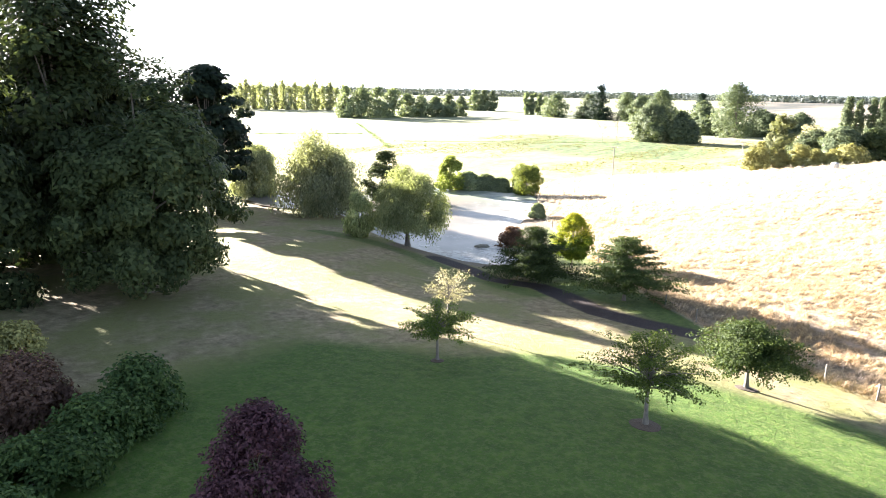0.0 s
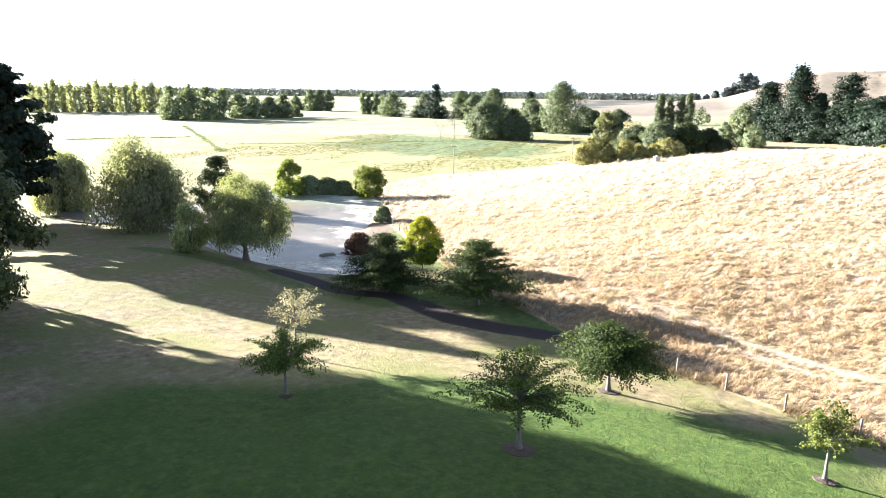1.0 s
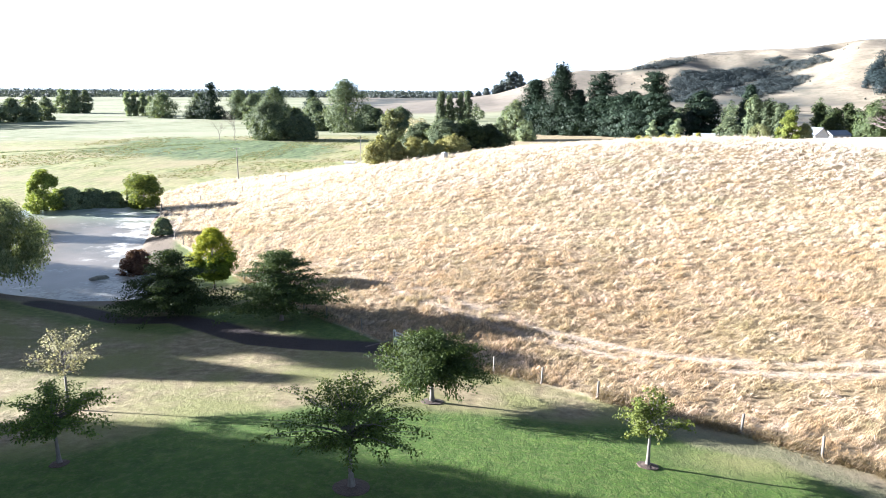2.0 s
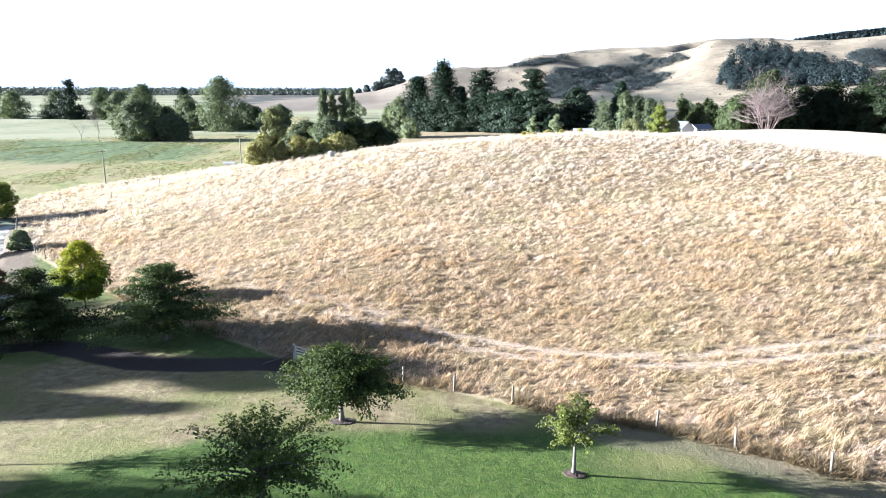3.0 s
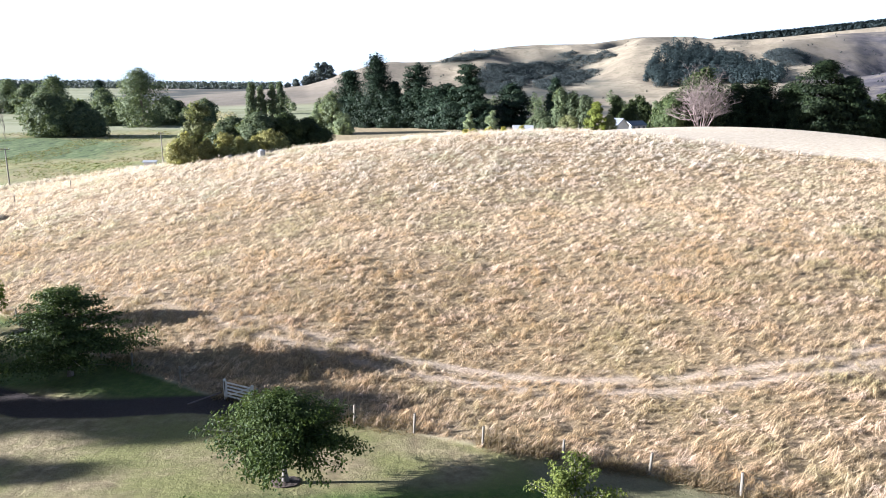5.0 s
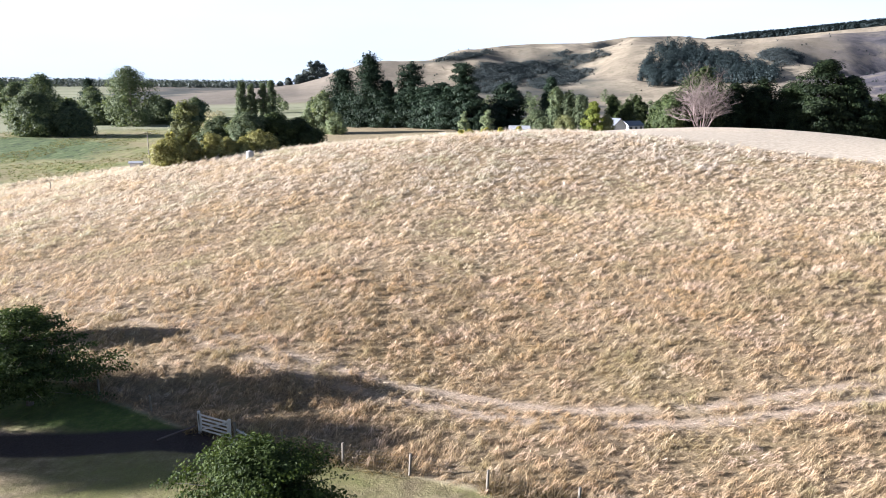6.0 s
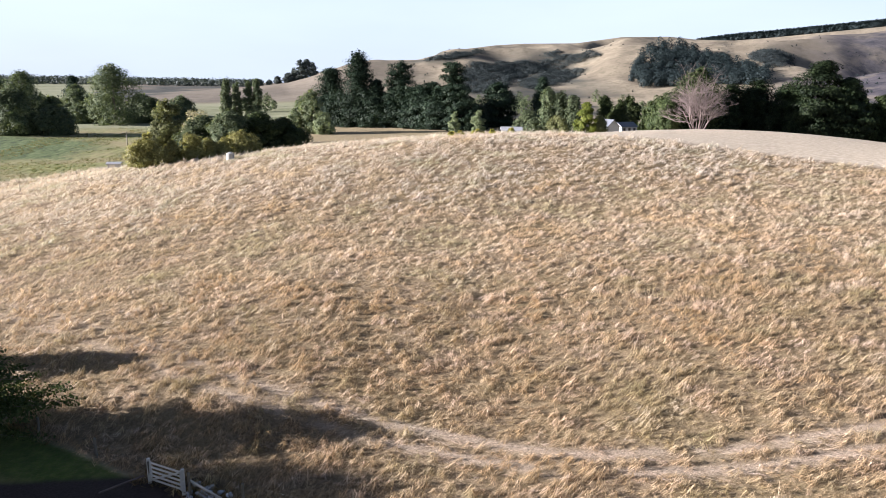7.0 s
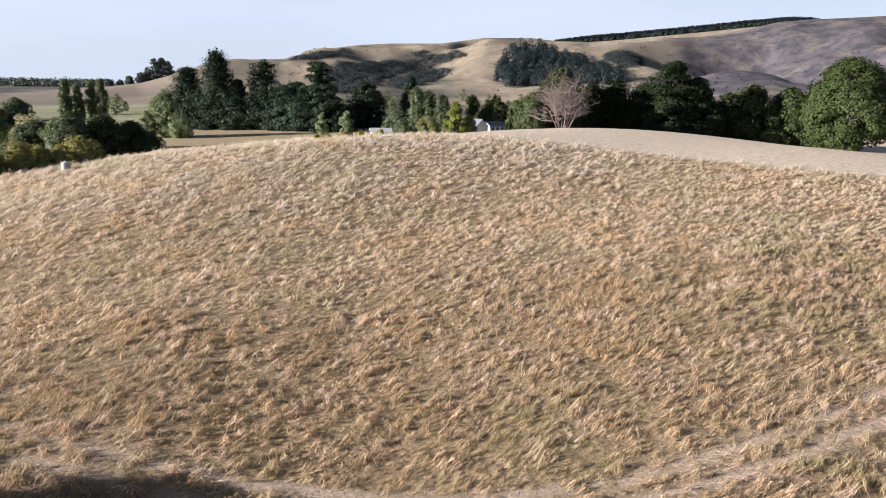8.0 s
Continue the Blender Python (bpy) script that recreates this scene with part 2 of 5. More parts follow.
POND = [(-57, 46), (-52, 43.6), (-47, 42.3), (-41, 41.8), (-34.5, 44.5), (-38.5, 49), (-43, 54.5), (-47.5, 62.5), (-51.5, 74), (-57, 85), (-63, 96), (-79, 97), (-86, 80), (-82, 64), (-68, 52)]
POOL = [(-88, 58), (-92, 56.5), (-99, 59), (-106, 66), (-100, 70), (-91, 65)]
POND_Z = -2.75
SCRUB = [[(168, 855), (196, 870), (257, 935), (215, 860), (188, 848)], [(203, 810), (217, 828), (233, 823), (280, 859), (321, 868), (346, 843), (370, 830), (335, 845), (271, 788), (233, 730), (194, 681), (172, 687), (183, 756)], [(331, 906), (346, 894), (357, 862), (383, 860), (375, 825), (353, 834), (332, 858)], [(240, 723), (296, 798), (334, 831), (345, 797), (307, 754), (270, 702), (244, 690)], [(511, 722), (566, 763), (575, 736), (515, 671), (500, 679)]]


def inside(poly, x, y):
    """How far a place lies inside a closed outline, in metres; negative outside."""
    d = np.full(np.shape(x), 1e9)
    c = np.zeros(np.shape(x), bool)
    for (ax, ay), (bx, by) in zip(poly, poly[1:] + poly[:1]):
        vx, vy = bx - ax, by - ay
        t = np.clip(((x - ax) * vx + (y - ay) * vy) / (vx * vx + vy * vy), 0, 1)
        d = np.minimum(d, np.hypot(x - ax - t * vx, y - ay - t * vy))
        c ^= ((ay > y) != (by > y)) & (x < vx * (y - ay) / (vy if vy else 1e-9) + ax)
    return np.where(c, d, -d)


def along(line, x, y):
    """The distance of a place from an open line."""
    d = np.full(np.shape(x), 1e9)
    for (ax, ay), (bx, by) in zip(line, line[1:]):
        vx, vy = bx - ax, by - ay
        t = np.clip(((x - ax) * vx + (y - ay) * vy) / (vx * vx + vy * vy), 0, 1)
        d = np.minimum(d, np.hypot(x - ax - t * vx, y - ay - t * vy))
    return d


def hill_share(x, y):
    r, az = np.hypot(x, y), np.degrees(np.arctan2(x, y))
    w = sstep(520, 1450, r + 160 * (fbm(x / 260 + 3, y / 260 + 8) - 0.5))
    return w, r, az


def land(x, y):
    x, y = np.asarray(x, float), np.asarray(y, float)
    u = np.clip((x + 80) / 200, 0, 1)
    z = -3.5 + 3.5 * u * u * (3 - 2 * u)
    for k, (cx, cy) in enumerate(MOUND_NEAR + MOUND_FAR):
        s = 17.0 if k < len(MOUND_NEAR) else 33.0
        z = z + RISE[k] * np.exp(-((x - cx) ** 2 + (y - cy) ** 2) / (2 * s * s))
    for poly, deep in ((POND, 1.1), (POOL, 0.8)):
        i = inside(poly, x, y)
        k = sstep(-2.2, 1.6, i)
        z = z * (1 - k) + (POND_Z - deep) * k
    w, r, az = hill_share(x, y)
    top = np.interp(az, SKYLINE_AZ, SKYLINE_EL)
    high = 1500 * np.tan(np.radians(top)) + 17 * sstep(0, 1, top)
    spur = 1 - 9 * (fbm(x / 330 + 11, y / 330 + 5, 4) - 0.5) ** 2 + 0.3 * (fbm(x / 90 + 2, y / 90 + 7, 4) - 0.5)
    z = z + high * w * (1 - 0.4 * sstep(1500, 1780, r)) + 4 * w * (1 - w) * (spur - 0.78) * 70 * sstep(0.2, 2.0, top)
    z = np.where((r > 480) & (r < 1500) & (top > 0.3), np.minimum(z, 17 + r * np.tan(np.radians(top))), z)
    back = np.interp(az, [28, 31.5, 34.3, 36.4, 39.7, 42.5, 45.2, 48, 49.6, 51, 56], [0, 3.1, 3.45, 3.6, 3.9, 4.15, 4.4, 4.6, 4.5, 4.0, 2.0])
    z = np.where(r > 1500, np.maximum(z, (17 + r * np.tan(np.radians(back))) * sstep(1640, 1850, r) * (1 - 0.3 * sstep(2080, 2500, r)) * (back > 0)), z)
    z = z + 2.0 * np.exp(-((x + 30) ** 2 + (y - 132) ** 2) / (2 * 16.0 ** 2))
    z = z - 1.0 * np.exp(-((x + 6) ** 2 + (y - 56) ** 2) / (2 * 14.0 ** 2)) + 0.6 * np.exp(-((x - 22) ** 2 + (y - 58) ** 2) / (2 * 14.0 ** 2))
    z = z - 1.2 * np.exp(-((x - 62) / 34) ** 2 - ((y - 132) / 28) ** 2) + 0.75 * np.exp(-((x - 2) / 13) ** 2 - ((y - 128) / 14) ** 2) - 0.9 * np.exp(-((x + 52) / 16) ** 2 - ((y - 148) / 20) ** 2)
    z = z + 15 * np.exp(-((x - 16) ** 2 + (y - 905) ** 2) / (2 * 110.0 ** 2))
    return z


def tussock(x, y, tall):
    """Height of the matted tussocks over the lie of the land."""
    near = 1 - sstep(108, 145, y)
    f = fbm(x / 0.46, y / 0.36, 2)
    return tall * (0.35 * (fbm(x / 9, y / 9, 2) - 0.5) + near * (0.11 + 0.03 * sstep(45, 75, y)) * (sstep(0.2, 0.8, f) - 0.5) + near * 0.07 * (fbm(x / 2.6 + 7, y / 2.2, 2) - 0.5))


def gz(x, y):
    return float(land(np.array([x]), np.array([y]))[0])


# ---- meshes ----
def mesh_of(name, verts, faces, mats, smooth=False):
    """A mesh from numpy arrays; faces all have the same number of corners."""
    me = bpy.data.meshes.new(name)
    verts, faces = np.asarray(verts, np.float32), np.asarray(faces, np.int32)
    k = faces.shape[1]
    me.vertices.add(len(verts)), me.loops.add(faces.size), me.polygons.add(len(faces))
    me.vertices.foreach_set("co", verts.ravel())
    me.loops.foreach_set("vertex_index", faces.ravel())
    me.polygons.foreach_set("loop_start", np.arange(len(faces), dtype=np.int32) * k)
    me.polygons.foreach_set("use_smooth", np.full(len(faces), smooth))
    me.update(calc_edges=True)
    for m in mats:
        me.materials.append(m)
    return me


def root(name, x, y, z=None, rz=0.0):
    ob = new(name)
    ob.empty_display_size = 0.3
    ob.matrix_world = pose(x, y, gz(x, y) if z is None else z, 0, 0, rz)
    return ob


def child(name, me, parent, label=""):
    ob = new(name, me)
    ob.parent = parent
    return tagged(ob, label) if label else ob


def part(name, bm, material, parent, label=""):
    me = bpy.data.meshes.new(name)
    bm.to_mesh(me)
    bm.free()
    me.materials.append(material)
    return child(name, me, parent, label)


def box(bm, a, b, w, h, up=(0, 0, 1), bevel=0.0):
    """A bar from a to b, w wide and h high."""
    a, b = Vector(a), Vector(b)
    d = b - a
    q = d.to_track_quat("Y", "Z")
    m = Matrix.LocRotScale((a + b) / 2, q, (w, d.length, h))
    r = bmesh.ops.create_cube(bm, size=1.0, matrix=m)
    if bevel:
        e = list({e for v in r["verts"] for e in v.link_edges})
        bmesh.ops.bevel(bm, geom=e, offset=bevel, segments=1, affect="EDGES")


def tubes(paths, sides=6):
    """Tapered tubes along lists of (x, y, z, radius); verts and quads."""
    vs, fs = [], []
    ang = np.arange(sides) * 2 * np.pi / sides
    for p in paths:
        p = np.asarray(p, float)
        d = np.gradient(p[:, :3], axis=0)
        d /= np.linalg.norm(d, axis=1)[:, None] + 1e-9
        ref = np.where(np.abs(d[:, 2:3]) > 0.9, np.array([[1.0, 0, 0]]), np.array([[0, 0, 1.0]]))
        s = np.cross(d, ref)
        s /= np.linalg.norm(s, axis=1)[:, None] + 1e-9
        t = np.cross(d, s)
        ring = p[:, None, :3] + p[:, 3][:, None, None] * (s[:, None] * np.cos(ang)[None, :, None] + t[:, None] * np.sin(ang)[None, :, None])
        o = sum(len(v) for v in vs)
        vs.append(ring.reshape(-1, 3))
        for i in range(len(p) - 1):
            for k in range(sides):
                a, b = o + i * sides + k, o + i * sides + (k + 1) % sides
                fs.append((a, b, b + sides, a + sides))
        n = len(p) - 1
        if sides == 6:
            e = o + n * sides
            fs += [(e, e + 1, e + 2, e + 3), (e, e + 3, e + 4, e + 5)]
    return np.concatenate(vs), np.array(fs)


def leaves(r, pos, size, up=0.5, long=1.5, droop=0.0, out=None, plain=False):
    """Small leaf blades at the places given: folded, or plain three-cornered ones for trees far off."""
    n = len(pos)
    nrm = r.normal(size=(n, 3))
    nrm[:, 2] = np.abs(nrm[:, 2]) + up
    if out is not None:
        nrm = nrm + (2.0 if plain else 1.1) * out
    nrm /= np.linalg.norm(nrm, axis=1)[:, None]
    a = r.normal(size=(n, 3))
    a[:, 2] -= droop
    a -= nrm * (a * nrm).sum(1)[:, None]
    a /= np.linalg.norm(a, axis=1)[:, None] + 1e-9
    b = np.cross(nrm, a)
    s = size * r.uniform(0.6, 1.35, n)[:, None]
    a, b, f = a * s * long * 0.5, b * s * 0.5, nrm * s * 0.18
    if plain:
        v = np.stack([pos - a * 0.9 - b, pos - a * 0.9 + b, pos + a * 1.1 + f], 1).reshape(-1, 3)
        return v, np.arange(3 * n).reshape(n, 3)
    v = np.stack([pos - a, pos + b * 0.9 + f, pos + a, pos - b * 0.9 + f], 1).reshape(-1, 3)
    return v, np.arange(4 * n).reshape(n, 4)


PROFILES = {
    "round": lambda u: np.sqrt(np.clip(1 - (2 * u - 1) ** 2, 0, 1)) ** 0.8,
    "dome": lambda u: np.clip(1 - u ** 2.4, 0, 1) ** 0.6 * (0.72 + 0.28 * np.clip(u * 4, 0, 1)),
    "umbrella": lambda u: np.clip(1 - u ** 2, 0, 1) ** 0.55 * np.clip(0.55 + u * 1.3, 0, 1),
    "cone": lambda u: np.clip(1.02 - u, 0, 1) ** 0.8,
    "column": lambda u: np.clip(np.sin(np.pi * np.clip(u * 0.86 + 0.1, 0, 1)), 0, 1) ** 0.55,
    "egg": lambda u: np.clip(np.sin(np.pi * np.clip(u * 0.9 + 0.06, 0, 1) ** 0.8), 0, 1) ** 0.8,
    "tiers": lambda u: np.clip(1.05 - u, 0, 1) ** 0.48,
    "pagoda": lambda u: np.clip(1.03 - u, 0, 1) ** 0.62,
    "ragged": lambda u: np.clip(1 - u, 0, 1) ** 0.45 * np.clip(0.5 + u * 2.0, 0, 1),
}


def grow(name, x, y, height, width, leaf, label, category="tree", seed=0, shape="round", bottom=0.3, clumps=60, per=70, size=0.2,
         clump=0.16, flat=0.7, trunk=None, limbs=14, bark=None, droop=0.0, group="", hollow=0.55, weep=0.0, lean=(0, 0), z=None, gap=0.0, stems=1, leaders=0, tiers=0, lumpy=1.0, plain=False, spray=0.0, lift=0.12, level=False, top_leaf=None, core=0):
    """One tree or shrub: a tapered trunk with limbs, and a crown of many leaves in clumps."""
    r = np.random.default_rng(seed + 1000)
    top = root(name, x, y, z)
    H, R, cb = height, width / 2, height * bottom
    # clump centres inside the crown's outline, most of them near its skin
    u = r.random(clumps) ** (1.5 if tiers else 1.0)
    if tiers:
        u = (np.floor(u * tiers) + 0.5 + r.uniform(-0.48, 0.48, clumps)) / tiers
    az = r.random(clumps) * 2 * np.pi
    lump = 1 + lumpy * (0.22 * np.sin(2 * az + seed) + 0.16 * np.sin(3 * az + 2.1 * seed) + 0.12 * np.sin(5 * az + seed * 0.7 + 6 * u))
    rad = PROFILES[shape](u) * R * (hollow + (1 - hollow) * r.random(clumps) ** 0.6) * lump * 0.92
    cr = clump * width * r.uniform(0.6, 1.3, clumps)
    c = np.stack([rad * np.cos(az), rad * np.sin(az), cb + u * (H - cb) - 0.5 * cr * flat], 1)
    c[:, 2] = np.minimum(c[:, 2], H - cr * flat * 0.8)
    c[:, :2] += np.outer(c[:, 2] / H, lean)
    if leaders:
        # several heads of unequal height make the outline
        who = r.integers(0, leaders, clumps)
        la = r.random() * 6.28 + np.arange(leaders) * 6.28 / leaders
        lo = np.stack([np.cos(la), np.sin(la)], 1) * (r.uniform(0.22, 0.46, leaders) * R)[:, None]
        lh = r.uniform(0.62, 0.92, leaders)
        lh[0], lo[0] = 1.0, lo[0] * 0.4
        c[:, :2] = c[:, :2] * 0.62 + lo[who]
        c[:, 2] = cb + (c[:, 2] - cb) * lh[who]
    if gap:
        keep = r.random(clumps) > gap
        c, cr, u = c[keep], cr[keep], u[keep]
    n = np.maximum((per * (cr / cr.mean()) ** 2).astype(int), 6)
    idx = np.repeat(np.arange(len(c)), n)
    d = r.normal(size=(len(idx), 3))
    d /= np.linalg.norm(d, axis=1)[:, None]
    dirs = d.copy()
    d *= (r.random(len(idx)) ** 0.35)[:, None] * cr[idx][:, None]
    d[:, 2] *= flat
    pos = c[idx] + d
    if spray:
        # leaves sit along the outer part of each bough
        e = c[idx]
        z0 = np.clip(e[:, 2] * 0.86 if level else cb * 0.9 + 0.4 * np.maximum(e[:, 2] - cb, 0), cb * 0.55, H * 0.9)
        b0 = np.stack([0 * z0, 0 * z0, z0], 1)
        k = r.uniform(0.3, 1.06, len(idx))[:, None]
        mid = (b0 + e) / 2
        mid[:, 2] += lift * np.linalg.norm(e - b0, axis=1)
        pos = (1 - k) ** 2 * b0 + 2 * k * (1 - k) * mid + k ** 2 * e + d * spray * (1.35 - 0.6 * k)
    if droop:
        out = np.hypot(pos[:, 0], pos[:, 1]) / R
        pos[:, 2] -= droop * out ** 2
    if weep:
        # hanging strands under the clumps
        k = r.random(len(pos)) < 0.6
        pos[k, 2] -= r.random(k.sum()) ** 1.3 * np.minimum(weep, np.maximum(pos[k, 2] - 0.6, 0))
    pos[:, 2] = np.maximum(pos[:, 2], 0.15)
    whole = (pos - np.array([0, 0, cb + 0.4 * (H - cb)])) / np.array([R, R, 0.5 * H])
    whole /= np.linalg.norm(whole, axis=1)[:, None] + 1e-6
    v, f = leaves(r, pos, size, 0.15 if weep else 0.4, 2.2 if weep else 1.5, 2.5 if weep else 0.3, 0.7 * dirs + 0.9 * whole, plain)
    if top_leaf:
        # lemon-yellow leaves up and to the west: sunlight put into their colour
        young = pos[:, 2] - 0.25 * pos[:, 0] + r.normal(size=len(pos)) * 0.05 * H > cb + 0.42 * (H - cb)
        vv = v.reshape(len(pos), -1, 3)
        child("new_growth", mesh_of("new_growth", vv[young].reshape(-1, 3), np.arange(young.sum() * vv.shape[1]).reshape(-1, vv.shape[1]), [top_leaf]), top, "lemon-yellow leaves with the sunlit side put into the colour")
        v, f = vv[~young].reshape(-1, 3), np.arange((~young).sum() * vv.shape[1]).reshape(-1, vv.shape[1])
    if core:
        # the close-grown heart of the crown
        i = r.integers(0, len(c), core)
        axis = np.array([0.0, 0.0, 1.0]) * c[i] + np.outer(c[i][:, 2] / H, [lean[0], lean[1], 0])
        heart = axis + (c[i] - axis) * r.uniform(0.15, 0.95, (core, 1)) + r.normal(size=(core, 3)) * cr[i][:, None] * 0.3
        heart[:, 2] = np.clip(heart[:, 2] - 0.25 * cr[i], 0.1, None)
        hv, hf = leaves(r, heart, size * 2.1, 0.4, 1.3, 0.3, (heart - axis) / R + r.normal(size=(core, 3)) * 0.3, plain)
        v, f = np.concatenate([v, hv]), np.concatenate([f, hf + len(v)])
    child("crown", mesh_of("crown", v, f, [leaf]), top)
    # trunk and limbs
    tr = trunk if trunk else 0.035 * H
    th = cb + (H - cb) * 0.55
    paths = []
    for s in range(stems):
        off = (0, 0) if stems == 1 else (math.cos(s * 2.4) * R * 0.25, math.sin(s * 2.4) * R * 0.25)
        k = np.linspace(0, 1, 7)
        wob = 0.25 * tr
        px = np.stack([off[0] * k + lean[0] * k * th / H + wob * np.sin(3 * k + seed), off[1] * k + lean[1] * k * th / H + wob * np.cos(4 * k + seed) - wob, -0.12 + k * (th + 0.12), tr * (1.0 - 0.72 * k) + tr * 0.7 * np.exp(-k * 14)], 1)
        paths.append(px)
    order = r.permutation(len(c))[:limbs]
    for i in order:
        e = c[i].copy()
        if droop:
            e[2] -= droop * (np.hypot(e[0], e[1]) / R) ** 2
        z0 = min(max(e[2] * 0.86, cb * 0.55), th * 0.95) if level else max(min(cb * 0.9 + 0.4 * max(e[2] - cb, 0), th * 0.95), cb * 0.55)
        b0 = np.array([np.interp(z0, px[:, 2], px[:, 0]), np.interp(z0, px[:, 2], px[:, 1]), z0])
        k = np.linspace(0, 1, 5)[:, None]
        mid = (b0 + e) / 2 + np.array([0, 0, lift * np.linalg.norm(e - b0)]) + r.normal(size=3) * (0.012 if spray else 0.04) * width
        q = (1 - k) ** 2 * b0 + 2 * k * (1 - k) * mid + k ** 2 * e
        paths.append(np.concatenate([q, (tr * (0.2 if spray else 0.3) * (1 - 0.85 * k))], 1))
    v, f = tubes(paths)
    child("trunk", mesh_of("trunk", v, f, [bark or BARK], True), top)
    return tagged(top, label, category, group)


# ---- the ground: one sheet to the horizon ----
FENCE = [(-60, 98), (-50, 77), (-41.5, 66), (-30, 52), (-20, 40.3), (-14.3, 34.4), (-10.6, 31.4), (-7.4, 28.4), (-5.6, 27.1), (-2.7, 25.4), (0.45, 23.2), (3.7, 21.3), (7.1, 18.8), (10.8, 16.4), (14.5, 14.1), (17.7, 11.3), (21.1, 8.3), (25, 5), (40, -8), (80, -42), (300, -200)]
MOWN = [(-29.5, 2), (-23.3, 4.6), (-19, 5.8), (-15.9, 9.2), (-11.4, 11.8), (-5.2, 14.6), (0, 15.2), (6.2, 15.0), (10.6, 15.0), (16.7, 11.4), (22, 5), (30, -3), (60, -30)]
DRIVE = [(-5.3, 26.9), (-9, 27.9), (-14, 28.4), (-18.8, 29.3), (-23.5, 32.6), (-28, 34.8), (-33, 33.6), (-37, 35.6), (-43, 37.6)]
TRACK = [(-45, 78), (-28.4, 62.2), (-13.7, 47.1), (-4.7, 38.1), (4, 31.2), (13.4, 25.4), (22.4, 23.2), (31.4, 22.8), (45, 24), (70, 27)]
WORN = [(-38.5, 52), (-41, 56.5), (-44.5, 63), (-48.5, 74), (-54, 85.5), (-60, 97)]


def line_y(line, x):
    xs, ys = zip(*line)
    return np.interp(x, xs, ys)


def zones(x, y):
    wob = 2.4 * (fbm(x / 5, y / 5) - 0.5)
    fy = line_y(FENCE, x)
    west = line_y([(-400, 98), (-73, 98), (-70, 145), (-60, 160), (-49, 170), (-40, 181), (-25, 195), (-12, 205), (-5, 220), (5, 320), (20, 430), (60, 640)], x)
    dry = sstep(-0.5, 0.5, y - fy + 0.4 * wob) * sstep(-1.5, 1.5, west - y + 2 * wob + np.where(x > 60, 999, 0)) * (x > -72)
    tall = dry * sstep(-3, 3, line_y([(-74, 175), (20, 165), (45, 125), (62.7, 104), (77, 85.8), (87.5, 73.3), (98, 66), (130, 55)], x) - y + 3 * wob)
    far = sstep(-2, 2, y - west - wob)
    plain = far * (x < 60) + (1 - far) * (x <= -72) * (y > 96)
    lawn = sstep(-1.6, 1.6, line_y(MOWN, x) - y + 1.6 * wob) * sstep(-33, -27, x + wob) * (1 - dry)
    lawn = lawn * (1 - np.exp(-((x - 13.5) / 3.2) ** 2 - ((y - 9.8) / 1.6) ** 2))
    verge = np.maximum(0.75 * (1 - sstep(2.0, 4.2, along([(-57, 93), (-46.5, 74), (-38, 58.5), (-31, 48)], x, y) + wob)), 0.85 * (1 - sstep(1.8, 3.4, along([(-33, 43), (-26, 37), (-18, 34.6), (-12, 31.2), (-8.5, 29.6)], x, y) + 0.7 * wob)))
    verge = np.maximum(verge, 0.7 * (1 - sstep(0.8, 2.2, along([(-64, 38.5), (-52, 37.6), (-44, 35.0), (-36, 32.2), (-27, 31.2)], x, y) + 0.7 * wob)))
    lawn = np.maximum(lawn, verge * (1 - dry))
    drive = 1 - sstep(1.25, 1.75, along(DRIVE, x, y) + 0.3 * wob)
    d1 = along(TRACK, x, y)
    track = np.exp(-((d1 - 0.85) / 0.42) ** 2) * sstep(0.22, 0.46, fbm(x / 2.2 + 5, y / 2.2, 3)) + 0.12 * np.exp(-(d1 / 2.0) ** 2)
    worn = np.maximum(1 - sstep(1.9, 3.6, along(WORN, x, y) + 0.6 * wob), 1 - sstep(1.6, 3.2, along([(-35, 43.5), (-38, 41.0), (-43, 39.6), (-50, 40.8)], x, y) + 0.6 * wob))
    worn = np.maximum(worn, 0.55 * (1 - sstep(0.8, 2.0, along([(10, 14.6), (15.5, 11.2), (23, 4.2)], x, y) + 0.8 * wob)))
    w, r, az = hill_share(x, y)
    w = w * sstep(0.1, 0.5, np.interp(az, SKYLINE_AZ, SKYLINE_EL))
    plain = np.maximum(plain, sstep(235, 300, r - 110 * sstep(-2, 2, az) + 8 * wob))
    w = np.maximum(w, sstep(330, 430, r + 6 * wob) * sstep(2, 6, az))
    w = np.maximum(w, sstep(620, 720, r + 9 * wob) * sstep(-15, -9, az) * (az < 140))
    crop = sstep(-6, 8, inside([(-150, 215), (-96, 196), (-60, 200), (-58, 236), (-66, 262), (-100, 288), (-160, 300)], x, y) + 6 * wob)
    rough = plain * sstep(345, 320, r + 9 * wob) * (az < 2)
    gully = fbm(x / 330 + 11, y / 330 + 5, 4)
    scrub = sstep(0.04, 0.15, w) * sstep(0.045, 0.085, np.abs(gully - 0.5) + 0.10 * (fbm(x / 60 + 4, y / 60 + 2, 4) - 0.5)) * sstep(0.52, 0.62, fbm(x / 230 + 40, y / 230 + 9, 4))
    scrub = scrub * (1 - 0.85 * sstep(33, 38, az))
    for poly in SCRUB:
        scrub = np.maximum(scrub, sstep(-8, 4, inside(poly, x, y) + 26 * (fbm(x / 30 + 4, y / 30 + 2, 4) - 0.5)))
